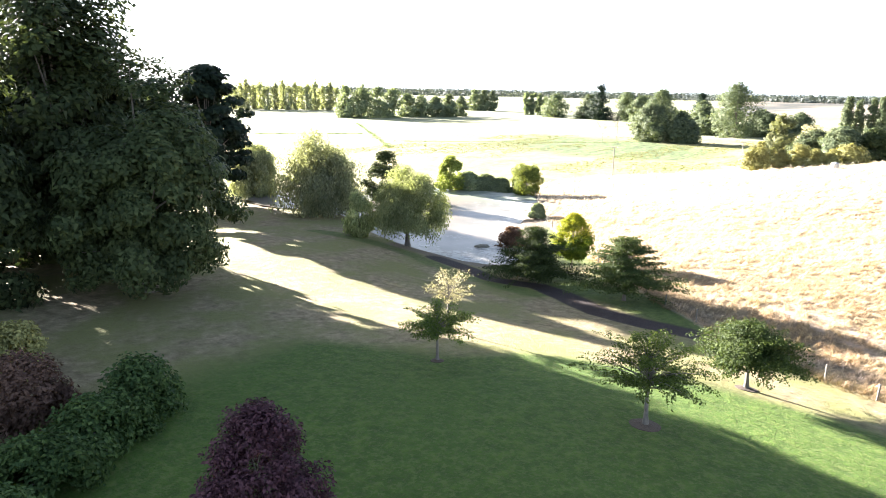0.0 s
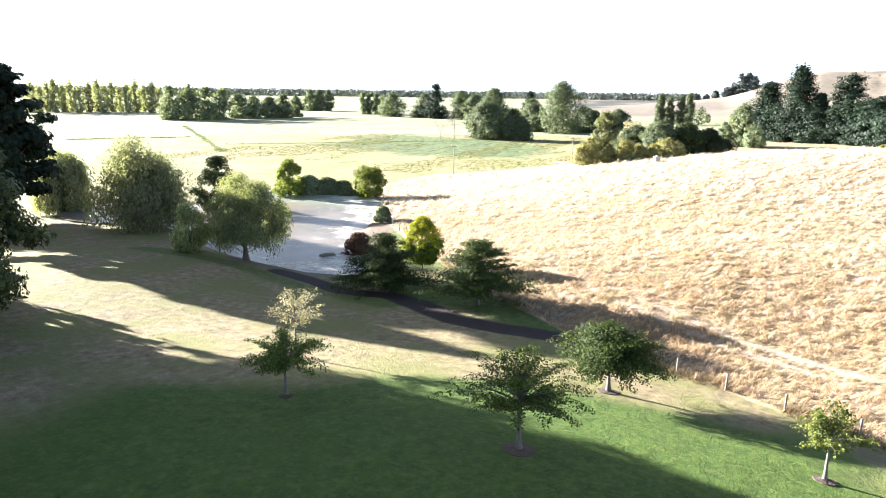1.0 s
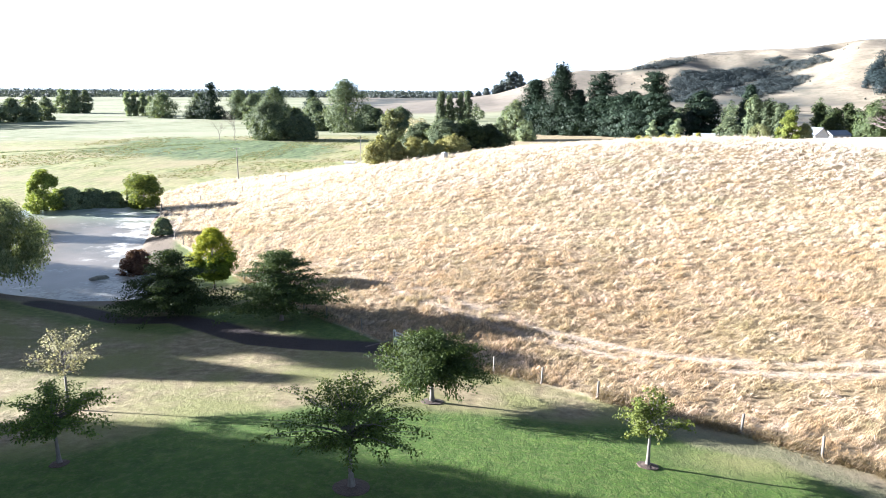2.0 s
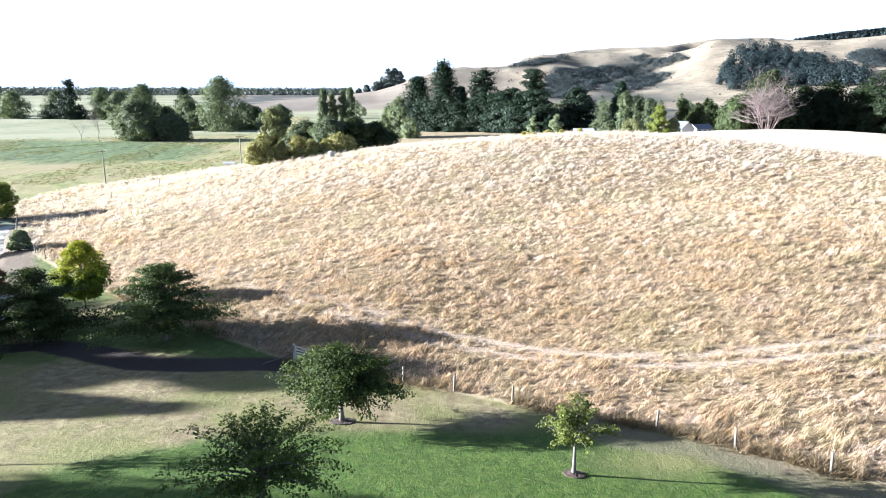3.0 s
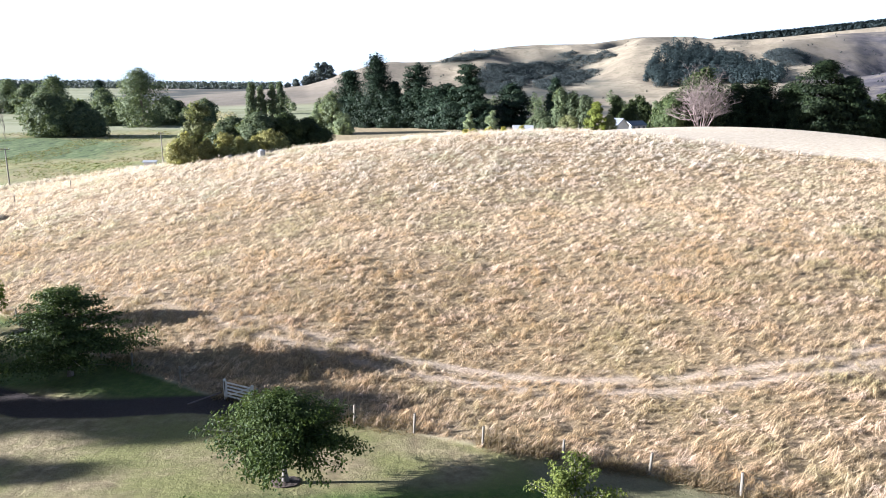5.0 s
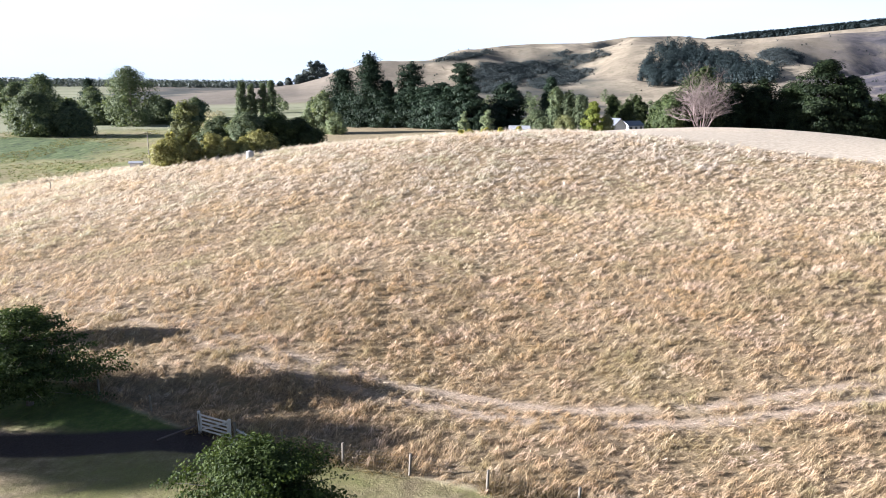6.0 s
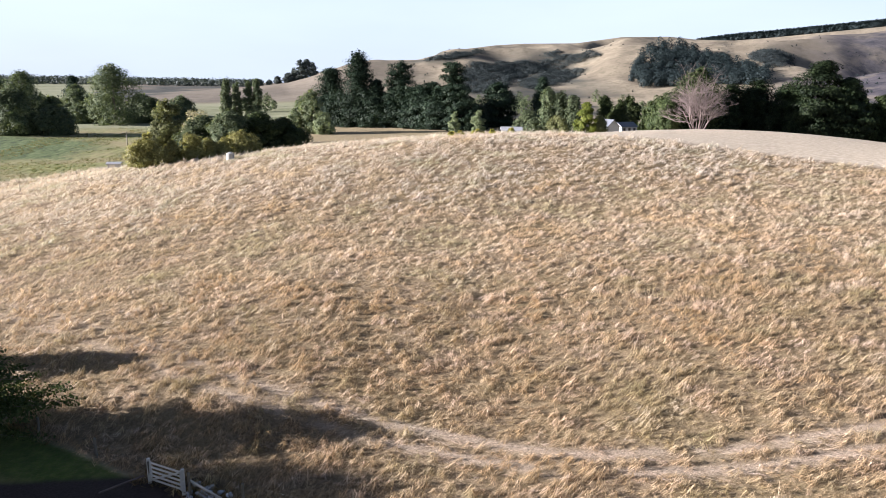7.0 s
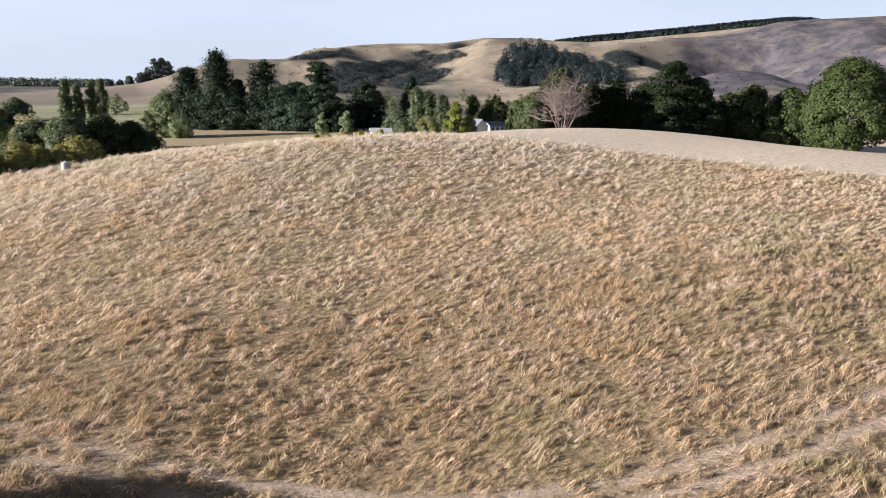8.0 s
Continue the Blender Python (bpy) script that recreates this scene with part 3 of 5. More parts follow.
    # scrubby north-eastern slopes: their shade is put into a dark mauve colour
    slope_shade = sstep(35, 41, az + 10 * (fbm(x / 130 + 9, y / 130 + 3, 4) - 0.5)) * sstep(500, 640, r) * (1 - sstep(1080, 1330, r + 420 * (fbm(x / 170 + 1, y / 170 + 6, 4) - 0.5)) * 0.8)
    # the same tone, weaker, greys the low far rises
    slope_shade = np.maximum(slope_shade, 0.42 * (1 - sstep(3, 13, az)) * (az > -25) * sstep(600, 680, r))
    back = sstep(150, 170, y - 0.25 * x + wob) * (x > -20) * (r < 420)
    return dict(dry=dry, tall=tall, plain=np.clip(plain, 0, 1) * (1 - w), lawn=lawn, drive=drive, track=np.clip(track, 0, 1) * dry * (0.45 + 0.55 * sstep(-12, 3, x)), worn=worn, hill=w, scrub=scrub, rough=rough, crop=crop, slope_shade=slope_shade, back=back)


def ground_mat():
    m, n, l, b = tree_of("ground")
    at = {}
    for k in ("dry", "tall", "plain", "lawn", "drive", "track", "worn", "hill", "scrub", "rough", "crop", "slope_shade", "back"):
        a = n.new("ShaderNodeAttribute")
        a.attribute_name = k
        at[k] = a.outputs["Fac"]
    fine, mid, big, huge = noise_node(n, l, 9.0, 6.0, 0.7), noise_node(n, l, 1.3, 5.0, 0.65), noise_node(n, l, 0.16, 4.0, 0.6), noise_node(n, l, 0.011, 5.0, 0.6)
    # parched lawn
    col = ramp(n, l, mid, [(0.3, (0.115, 0.092, 0.05)), (0.5, (0.205, 0.165, 0.093)), (0.72, (0.32, 0.255, 0.155))])
    col = mixc(n, l, ramp(n, l, big, [(0.40, (0, 0, 0)), (0.58, (0.9, 0.9, 0.9))]), col, (0.15, 0.152, 0.052))
    # watered lawn
    green = ramp(n, l, mid, [(0.3, (0.030, 0.062, 0.010)), (0.55, (0.054, 0.098, 0.014)), (0.75, (0.098, 0.14, 0.024))])
    green = mixc(n, l, ramp(n, l, big, [(0.45, (0, 0, 0)), (0.7, (0.6, 0.6, 0.6))]), green, (0.055, 0.10, 0.016))
    green = mixc(n, l, ramp(n, l, noise_node(n, l, 3.0, 5.0, 0.75), [(0.5, (0, 0, 0)), (0.62, (0.6, 0.6, 0.6))]), green, (0.11, 0.15, 0.035))
    col = mixc(n, l, at["lawn"], col, green)
    col = mixc(n, l, ramp(n, l, noise_node(n, l, 6.0, 5.0, 0.75), [(0.46, (0, 0, 0)), (0.62, (0.35, 0.35, 0.35))]), col, (0.09, 0.075, 0.04))
    # dry paddock
    straw = ramp(n, l, noise_node(n, l, 5.5, 8.0, 0.8), [(0.36, (0.115, 0.08, 0.045)), (0.5, (0.22, 0.162, 0.098)), (0.62, (0.36, 0.275, 0.18))])
    straw = mixc(n, l, ramp(n, l, big, [(0.4, (0, 0, 0)), (0.7, (0.5, 0.5, 0.5))]), straw, (0.26, 0.20, 0.095))
    short = ramp(n, l, mid, [(0.3, (0.34, 0.285, 0.208)), (0.5, (0.45, 0.38, 0.284)), (0.7, (0.56, 0.477, 0.37))])
    straw = mixc(n, l, at["tall"], short, straw)
    straw = mixc(n, l, mathn(n, l, "MULTIPLY", at["track"], 0.62), straw, ramp(n, l, fine, [(0.35, (0.26, 0.2, 0.145)), (0.65, (0.62, 0.51, 0.40))]))
    straw = mixc(n, l, at["back"], straw, ramp(n, l, mid, [(0.3, (0.20, 0.16, 0.09)), (0.7, (0.31, 0.25, 0.15))]))
    col = mixc(n, l, at["dry"], col, straw)
    # pasture on the plain
    past = ramp(n, l, big, [(0.3, (0.112, 0.136, 0.06)), (0.5, (0.175, 0.182, 0.097)), (0.7, (0.24, 0.228, 0.143))])
    past = mixc(n, l, ramp(n, l, huge, [(0.42, (0, 0, 0)), (0.6, (0.85, 0.85, 0.85))]), past, (0.255, 0.255, 0.16))
    gp = n.new("ShaderNodeNewGeometry")
    mp = n.new("ShaderNodeMapping")
    mp.inputs["Scale"].default_value, mp.inputs["Rotation"].default_value = (0.75, 0.16, 1.0), (0, 0, radians(4))
    l.new(gp.outputs["Position"], mp.inputs["Vector"])
    rows = noise_node(n, l, 1.0, 8.0, 0.8, mp.outputs[0])
    rough = ramp(n, l, rows, [(0.37, (0.065, 0.09, 0.024)), (0.5, (0.165, 0.185, 0.06)), (0.63, (0.29, 0.27, 0.12))])
    rough = mixc(n, l, ramp(n, l, noise_node(n, l, 0.045, 5.0, 0.7), [(0.4, (0.15, 0.15, 0.15)), (0.6, (0.8, 0.8, 0.8))]), rough, (0.25, 0.205, 0.115))
    watered = ramp(n, l, rows, [(0.38, (0.03, 0.043, 0.02)), (0.47, (0.075, 0.104, 0.04)), (0.55, (0.108, 0.14, 0.053)), (0.64, (0.185, 0.2, 0.095))])
    rough = mixc(n, l, at["crop"], rough, watered)
    past = mixc(n, l, at["rough"], past, rough)
    col = mixc(n, l, at["plain"], col, past)
    # hill country
    hc = ramp(n, l, huge, [(0.3, (0.178, 0.15, 0.107)), (0.55, (0.262, 0.22, 0.156)), (0.75, (0.35, 0.297, 0.208))])
    # dark mauve stands in for shade on these slopes
    hc = mixc(n, l, mathn(n, l, "MULTIPLY", at["slope_shade"], ramp(n, l, noise_node(n, l, 0.02, 6.0, 0.7), [(0.30, (0.5, 0.5, 0.5)), (0.5, (1, 1, 1))])), hc, ramp(n, l, noise_node(n, l, 0.06, 5.0, 0.7), [(0.35, (0.030, 0.030, 0.039)), (0.65, (0.093, 0.083, 0.088))]))
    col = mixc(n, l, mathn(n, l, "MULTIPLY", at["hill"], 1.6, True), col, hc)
    # gully scrub; gully shade and some haze are mixed into its colour
    col = mixc(n, l, at["scrub"], col, ramp(n, l, noise_node(n, l, 0.05, 4.0), [(0.35, (0.030, 0.037, 0.035)), (0.7, (0.072, 0.075, 0.064))]))
    bare = mathn(n, l, "SUBTRACT", at["hill"], at["slope_shade"], True)
    # drive and worn earth
    col = mixc(n, l, at["worn"], col, ramp(n, l, fine, [(0.3, (0.10, 0.08, 0.058)), (0.7, (0.21, 0.168, 0.12))]))
    col = mixc(n, l, at["drive"], col, ramp(n, l, fine, [(0.3, (0.024, 0.018, 0.017)), (0.7, (0.052, 0.042, 0.039))]))
    col = mixc(n, l, mathn(n, l, "MULTIPLY", bare, ramp(n, l, noise_node(n, l, 0.035, 6.0, 0.7), [(0.42, (0, 0, 0)), (0.62, (0.6, 0.6, 0.6))])), col, (0.125, 0.102, 0.075))
    col = mixc(n, l, mathn(n, l, "MULTIPLY", bare, ramp(n, l, noise_node(n, l, 0.13, 6.0, 0.75), [(0.5, (0, 0, 0)), (0.6, (0.55, 0.55, 0.55))])), col, (0.10, 0.092, 0.06))
    l.new(col, b.inputs["Base Color"])
    b.inputs["Roughness"].default_value = 0.95
    b.inputs["Specular IOR Level"].default_value = 0.15
    ml = n.new("ShaderNodeMapping")
    ml.inputs["Scale"].default_value, ml.inputs["Rotation"].default_value = (1.0, 1.5, 1.0), (0, 0, radians(-20))
    l.new(gp.outputs["Position"], ml.inputs["Vector"])
    mat_of_straw = mathn(n, l, "MULTIPLY", noise_node(n, l, 2.6, 7.0, 0.72, ml.outputs[0]), mathn(n, l, "MULTIPLY", at["tall"], 7.0))
    bump(n, l, b, mathn(n, l, "ADD", mathn(n, l, "ADD", fine, mathn(n, l, "MULTIPLY", mid, 2.5)), mat_of_straw), 0.75, 0.12)
    return m


def build_ground():
    cx, cy = 2.0, -36.0
    ang = np.radians(np.concatenate([np.arange(-76, -46, 0.4), np.arange(-46, 58, 0.27), np.arange(58, 66, 0.5), np.arange(66, 284, 5.0)]))
    rad = np.concatenate([[0.01], np.arange(6, 44, 1.5), np.arange(44, 74, 0.27), np.arange(74, 104, 0.38), np.arange(104, 150, 0.5), 150 * np.exp(np.arange(0, 132) * 0.026)])
    A, Rr = np.meshgrid(ang, rad, indexing="ij")
    X, Y = cx + Rr * np.sin(A), cy + Rr * np.cos(A)
    x, y = X.ravel(), Y.ravel()
    zn = zones(x, y)
    relief = tussock(x, y, zn["tall"] * (1 - 0.85 * np.clip(zn["track"] * 1.3, 0, 1))) + 0.06 * (fbm(x / 3, y / 3, 2) - 0.5)
    z = land(x, y) + relief - 0.04 * zn["drive"]
    na, nr = A.shape
    i, j = np.meshgrid(np.arange(na), np.arange(nr - 1), indexing="ij")
    a = i * nr + j
    b = ((i + 1) % na) * nr + j
    f = np.stack([a, a + 1, b + 1, b], -1).reshape(-1, 4)
    me = mesh_of("ground", np.stack([x, y, z], 1), f[:, ::-1], [ground_mat()], True)
    for k, v in zn.items():
        me.attributes.new(k, "FLOAT", "POINT").data.foreach_set("value", v.astype(np.float32))
    return tagged(new("ground", me), "mown lawn, dry grass paddock, plain and brown hills", "ground", kind="structure")


build_ground()


def water_mat():
    """Still muddy water: pale scum drifts towards the shore, green weed at the far end."""
    m, n, l, b = tree_of("pond_water")
    at = {}
    for k in ("shore", "weed"):
        a = n.new("ShaderNodeAttribute")
        a.attribute_name = k
        at[k] = a.outputs["Fac"]
    f, g = noise_node(n, l, 0.22, 7.0, 0.72), noise_node(n, l, 1.6, 5.0, 0.75)
    mixed = mathn(n, l, "ADD", mathn(n, l, "MULTIPLY", f, 0.7), mathn(n, l, "MULTIPLY", g, 0.3))
    scum = ramp(n, l, mathn(n, l, "ADD", mixed, mathn(n, l, "MULTIPLY", at["shore"], 0.11)), [(0.565, (0, 0, 0)), (0.6, (0.3, 0.3, 0.3)), (0.66, (1, 1, 1))])
    mud = ramp(n, l, noise_node(n, l, 0.09, 4.0, 0.6), [(0.4, (0.10, 0.092, 0.07)), (0.6, (0.17, 0.145, 0.115))])
    mud = mixc(n, l, at["weed"], mud, (0.19, 0.215, 0.15))
    l.new(mixc(n, l, scum, mud, (0.44, 0.425, 0.38)), b.inputs["Base Color"])
    l.new(mathn(n, l, "ADD", mathn(n, l, "MULTIPLY", scum, 0.25), 0.36), b.inputs["Roughness"])
    b.inputs["Specular IOR Level"].default_value = 0.2
    bump(n, l, b, g, 0.25, 0.03)
    return m


def sheet(name, poly, z, mat, label, category):
    xs, ys = zip(*poly)
    gx, gy = np.meshgrid(np.arange(min(xs) - 3, max(xs) + 3, 1.0), np.arange(min(ys) - 3, max(ys) + 3, 1.0))
    deep = inside(poly, gx, gy)
    ny, nx = gx.shape
    i, j = np.meshgrid(np.arange(ny - 1), np.arange(nx - 1), indexing="ij")
    a = (i * nx + j).ravel()
    f = np.stack([a, a + 1, a + nx + 1, a + nx], 1)
    f = f[deep.ravel()[f].max(1) > -2.0]
    me = mesh_of(name, np.stack([gx.ravel(), gy.ravel(), np.full(gx.size, z)], 1), f, [mat], True)
    lee = 1 - sstep(1.0, 8.0, np.minimum(deep, 99))
    shore = lee * sstep(-4, 3, gx + 0.55 * (gy - 50) + 52)
    for key, val in (("shore", shore), ("weed", 0.85 * sstep(80, 90, gy + 4 * (fbm(gx / 5, gy / 5) - 0.5)))):
        me.attributes.new(key, "FLOAT", "POINT").data.foreach_set("value", val.ravel().astype(np.float32))
    return tagged(new(name, me), label, category, kind="structure")


WATER = water_mat()
sheet("water", POND, POND_Z, WATER, "pale still pond water with floating scum", "pond")
sheet("water", POOL, POND_Z, WATER, "small pale pool of water behind the willows", "pond")


# ---- grass of the paddock ----
def tufts(name, x, y, height, blades, width, mat, label, seed, lay=0.7, spread=0.25, rise=(0.12, 0.85), way=None):
    """Tufts of grass: blades fan out from each crown and lean with their neighbours."""
    r = np.random.default_rng(seed)
    n = len(x)
    zz = zones(x, y)
    z = land(x, y) + tussock(x, y, zz["tall"] * (1 - 0.85 * np.clip(zz["track"] * 1.3, 0, 1))) + 0.06 * (fbm(x / 3, y / 3, 2) - 0.5)
    idx = np.repeat(np.arange(n), blades)
    k = len(idx)
    h = height[idx] * r.uniform(0.6, 1.25, k)
    th = r.random(k) * 2 * np.pi
    if way is None:
        way = -0.5 + 7.0 * (fbm(x / 5, y / 5, 2) - 0.5) + r.normal(size=n) * 0.5
    way = way[idx]
    bx = np.cos(th) * 0.55 + lay * np.cos(way)
    by = np.sin(th) * 0.55 + lay * np.sin(way)
    ox, oy = np.cos(th) * np.sqrt(r.random(k)) * spread, np.sin(th) * np.sqrt(r.random(k)) * spread
    p = np.stack([x[idx] + ox, y[idx] + oy, z[idx] - 0.05], 1)
    tip = p + np.stack([bx * h, by * h, h * r.uniform(rise[0], rise[1], k)], 1)
    a = r.random(k) * 2 * np.pi
    s = np.stack([np.cos(a), np.sin(a), 0 * a], 1) * (width * r.uniform(0.6, 1.5, k))[:, None]
    v = np.stack([p - s * 0.5, p + s * 0.5, tip], 1).reshape(-1, 3)
    t = np.arange(3 * k).reshape(k, 3)
    return tagged(new(name, mesh_of(name, v, t, [mat])), label, "grass", kind="stuff")


def mops(name, x, y, radius, height, blades, mat, label, seed):
    """Tussocks: strands that fall from a leaning crown outwards to the ground, with a few wisps standing up."""
    r = np.random.default_rng(seed)
    n = len(x)
    zz = zones(x, y)
    z = land(x, y) + tussock(x, y, zz["tall"] * (1 - 0.85 * np.clip(zz["track"] * 1.3, 0, 1))) + 0.06 * (fbm(x / 3, y / 3, 2) - 0.5)
    way = -0.3 + 3.4 * (fbm(x / 11, y / 11, 2) - 0.5) + r.normal(size=n) * 0.7
    idx = np.repeat(np.arange(n), blades)
    k = len(idx)
    th = np.tile(np.arange(blades) * 2 * np.pi / blades, n) + r.normal(size=k) * 0.25
    R, h = radius[idx], height[idx]
    c = np.stack([x[idx], y[idx], z[idx]], 1)
    out = np.stack([np.cos(th), np.sin(th), 0 * th], 1)
    side = np.stack([-np.sin(th), np.cos(th), 0 * th], 1)
    lean = np.stack([np.cos(way[idx]), np.sin(way[idx]), 0 * th], 1)
    foot = c + out * (R * r.uniform(0.5, 1.8, k))[:, None]
    foot[:, 2] -= 0.04
    crown = c + lean * (0.7 * R)[:, None] + r.normal(size=(k, 3)) * (0.3 * R)[:, None]
    crown[:, 2] = z[idx] + h * r.uniform(0.55, 1.15, k)
    wisp = r.random(k) < 0.10
    crown[wisp] += (lean[wisp] * 0.6 + out[wisp] * 0.3) * h[wisp][:, None] + np.array([0, 0, 1.0]) * (h[wisp] * r.uniform(0.3, 1.1, wisp.sum()))[:, None]
    s = side * (R * r.uniform(0.6, 1.6, k) * 1.25 / blades * np.where(wisp, 0.7, 1.0))[:, None]
    flip = (r.random(k) < 0.4)[:, None]
    a, b = np.where(flip, crown, foot), np.where(flip, foot, crown)
    v = np.stack([a - s, a + s, b], 1).reshape(-1, 3)
    return tagged(new(name, mesh_of(name, v, np.arange(3 * k).reshape(k, 3), [mat])), label, "grass", kind="stuff")


def scatter(seed, step, x0, x1, y0, y1, keep):
    r = np.random.default_rng(seed)
    x, y = np.meshgrid(np.arange(x0, x1, step), np.arange(y0, y1, step))
    x, y = (x + r.uniform(-0.42, 0.42, x.shape) * step).ravel(), (y + r.uniform(-0.42, 0.42, y.shape) * step).ravel()
    k = r.random(len(x)) < keep(x, y)
    return x[k], y[k]


def tall_share(x, y):
    zz = zones(x, y)
    lump = sstep(0.3, 0.62, fbm(x / 0.46, y / 0.36, 2))
    drift = sstep(0.36, 0.56, fbm(x / 2.0 + 21, y / 1.1, 2))
    return zz["tall"] * (1 - 0.85 * zz["track"]) * (0.6 + 0.4 * lump) * (0.6 + 0.4 * drift)


def tuft_height(x, y, seed):
    r = np.random.default_rng(seed)
    return (0.55 + 1.0 * sstep(0.35, 0.65, fbm(x / 0.8 + 9, y / 0.8, 3))) * r.uniform(0.6, 1.5, len(x))


# straw gets paler with distance, making up in colour for grazing sun
STANDS = (
    (1, 0.38, (-28, 74, 8, 60), (0, 1, 38, 60), 0.25, 0.215, 29, L_STRAW),
    (2, 0.47, (-46, 100, 38, 92), (38, 60, 70, 92), 0.29, 0.215, 22, L_PALE),
    (3, 0.66, (-74, 105, 70, 176), (70, 92, 900, 999), 0.42, 0.27, 17, L_FAR_STRAW))
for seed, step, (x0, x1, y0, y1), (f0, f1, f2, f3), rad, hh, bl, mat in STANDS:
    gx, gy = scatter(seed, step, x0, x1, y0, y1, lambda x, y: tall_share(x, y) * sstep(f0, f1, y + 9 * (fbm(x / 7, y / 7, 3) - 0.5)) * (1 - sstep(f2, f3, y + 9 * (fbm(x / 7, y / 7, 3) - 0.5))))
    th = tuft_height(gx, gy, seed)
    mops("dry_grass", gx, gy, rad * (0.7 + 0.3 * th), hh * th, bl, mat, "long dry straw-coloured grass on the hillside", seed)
gx, gy = scatter(4, 0.3, -45, 60, 20, 80, lambda x, y: np.clip(zones(x, y)["track"] * 1.1, 0, 1))
tufts("flattened_grass", gx, gy, np.random.default_rng(4).uniform(0.3, 0.55, len(gx)), 26, 0.022, L_FLAT, "bleached flattened grass along wheel tracks", 5, 0.95, 0.18, (0.05, 0.3), -0.7 + 0.9 * (fbm(gx / 4, gy / 4, 2) - 0.5))
gx, gy = scatter(6, 1.7, -170, 5, 150, 335, lambda x, y: zones(x, y)["rough"] * sstep(0.42, 0.6, fbm(x / 9, y / 26, 3)))
tufts("pasture_tussocks", gx, gy, np.random.default_rng(6).uniform(0.25, 0.55, len(gx)), 8, 0.34, L_PASTURE, "rough green tussocks across the pasture", 6, 0.3, 0.6, (0.3, 0.9))
rr = np.random.default_rng(9)
fx = np.concatenate([rr.uniform(-30, 34, 1500), rr.uniform(6, 34, 1100)])
fyy = line_y(FENCE, fx) + rr.normal(size=2600) * 0.5 + 0.45
k = fbm(fx / 3, fyy / 3, 2) > 0.45
tufts("rank_grass", fx[k], fyy[k], rr.uniform(0.4, 0.85, k.sum()), 12, 0.045, L_RANK, "rank brown grass along the fence line", 12, 0.3)


# ---- garden trees on the lawn ----
def mulch_ring(x, y, radius):
    bm = bmesh.new()
    r = random.Random(int(x * 10))
    rings = []
    for k, (f, h) in enumerate(((1.0, -0.06), (0.93, 0.035), (0.6, 0.06), (0.25, 0.11))):
        ring = []
        for a in range(20):
            t = a * math.tau / 20
            q = radius * f * (1 + r.uniform(-0.06, 0.06))
            px, py = x + q * math.cos(t), y + q * math.sin(t)
            ring.append(bm.verts.new((px, py, gz(px, py) + h + r.uniform(-0.015, 0.015))))
        rings.append(ring)
    for a, b in zip(rings, rings[1:]):
        for i in range(20):
            bm.faces.new((a[i], a[(i + 1) % 20], b[(i + 1) % 20], b[i]))
    bm.faces.new(rings[-1])
    me = bpy.data.meshes.new("mulch_ring")
    bm.to_mesh(me)
    bm.free()
    me.materials.append(MULCH)
    tagged(new("mulch_ring", me), "ring of brown bark mulch round a tree", "mulch", "mulch rings")


G_LAWN = "ornamental trees on the lawn"
grow("cherry_tree", -19.3, 4.0, 4.1, 6.4, L_CHERRY, "small spreading green cherry tree on the lawn", "tree", 1, "umbrella", 0.46, 95, 80, 0.085, 0.065, 0.4, 0.10, 70, PALE_BARK, 0.3, G_LAWN, 0.3, lumpy=0.8, spray=0.8)
grow("cherry_tree", -5.55, 2.6, 5.1, 8.6, L_CHERRY, "wide spreading cherry tree with pale grey trunk", "tree", 2, "umbrella", 0.44, 100, 95, 0.085, 0.05, 0.4, 0.13, 95, PALE_BARK, 0.45, G_LAWN, 0.25, lumpy=0.9, spray=0.8, lift=0.16)
grow("cherry_tree", -3.3, 15.9, 4.6, 8.7, L_DENSE, "dense dark green round-headed lawn tree", "tree", 3, "dome", 0.42, 190, 150, 0.105, 0.075, 0.5, 0.15, 60, PALE_BARK, 0.3, G_LAWN, 0.35, lumpy=0.5, spray=0.9)
grow("cherry_tree", 8.0, 8.2, 4.2, 4.9, L_SPARSE, "young sparse yellow-green tree with pale trunk", "tree", 4, "umbrella", 0.42, 60, 60, 0.095, 0.08, 0.5, 0.10, 55, PALE_BARK, 0.45, G_LAWN, 0.25, gap=0.1, spray=0.8)
grow("cherry_tree", -23.4, 11.2, 4.9, 5.6, L_WITHER, "thin withered tree with pale brown leaves", "tree", 5, "umbrella", 0.5, 55, 26, 0.09, 0.07, 0.4, 0.09, 55, PALE_BARK, 0.0, G_LAWN, 0.25, spray=0.8, lift=0.18)
for mx, my, mr in ((-19.3, 4.0, 0.45), (-5.55, 2.6, 0.85), (-3.3, 15.9, 0.75), (8.0, 8.2, 0.55)):
    mulch_ring(mx, my, mr)
grow("maple_tree", -29.4, 36.6, 6.1, 12.8, L_MAPLE, "broad dark green maple with layered branches", "tree", 6, "pagoda", 0.12, 165, 160, 0.13, 0.085, 0.2, 0.16, 60, BARK, 0.1, "maples beside the drive", 0.3, tiers=5, lumpy=0.7, spray=0.85, lift=0.06, level=True)
grow("maple_tree", -18.4, 34.5, 6.6, 11.8, L_MAPLE, "spreading dark green maple with layered branches", "tree", 7, "pagoda", 0.2, 155, 155, 0.13, 0.08, 0.2, 0.15, 60, BARK, 0.1, "maples beside the drive", 0.3, tiers=5, lumpy=0.7, spray=0.85, lift=0.06, level=True)
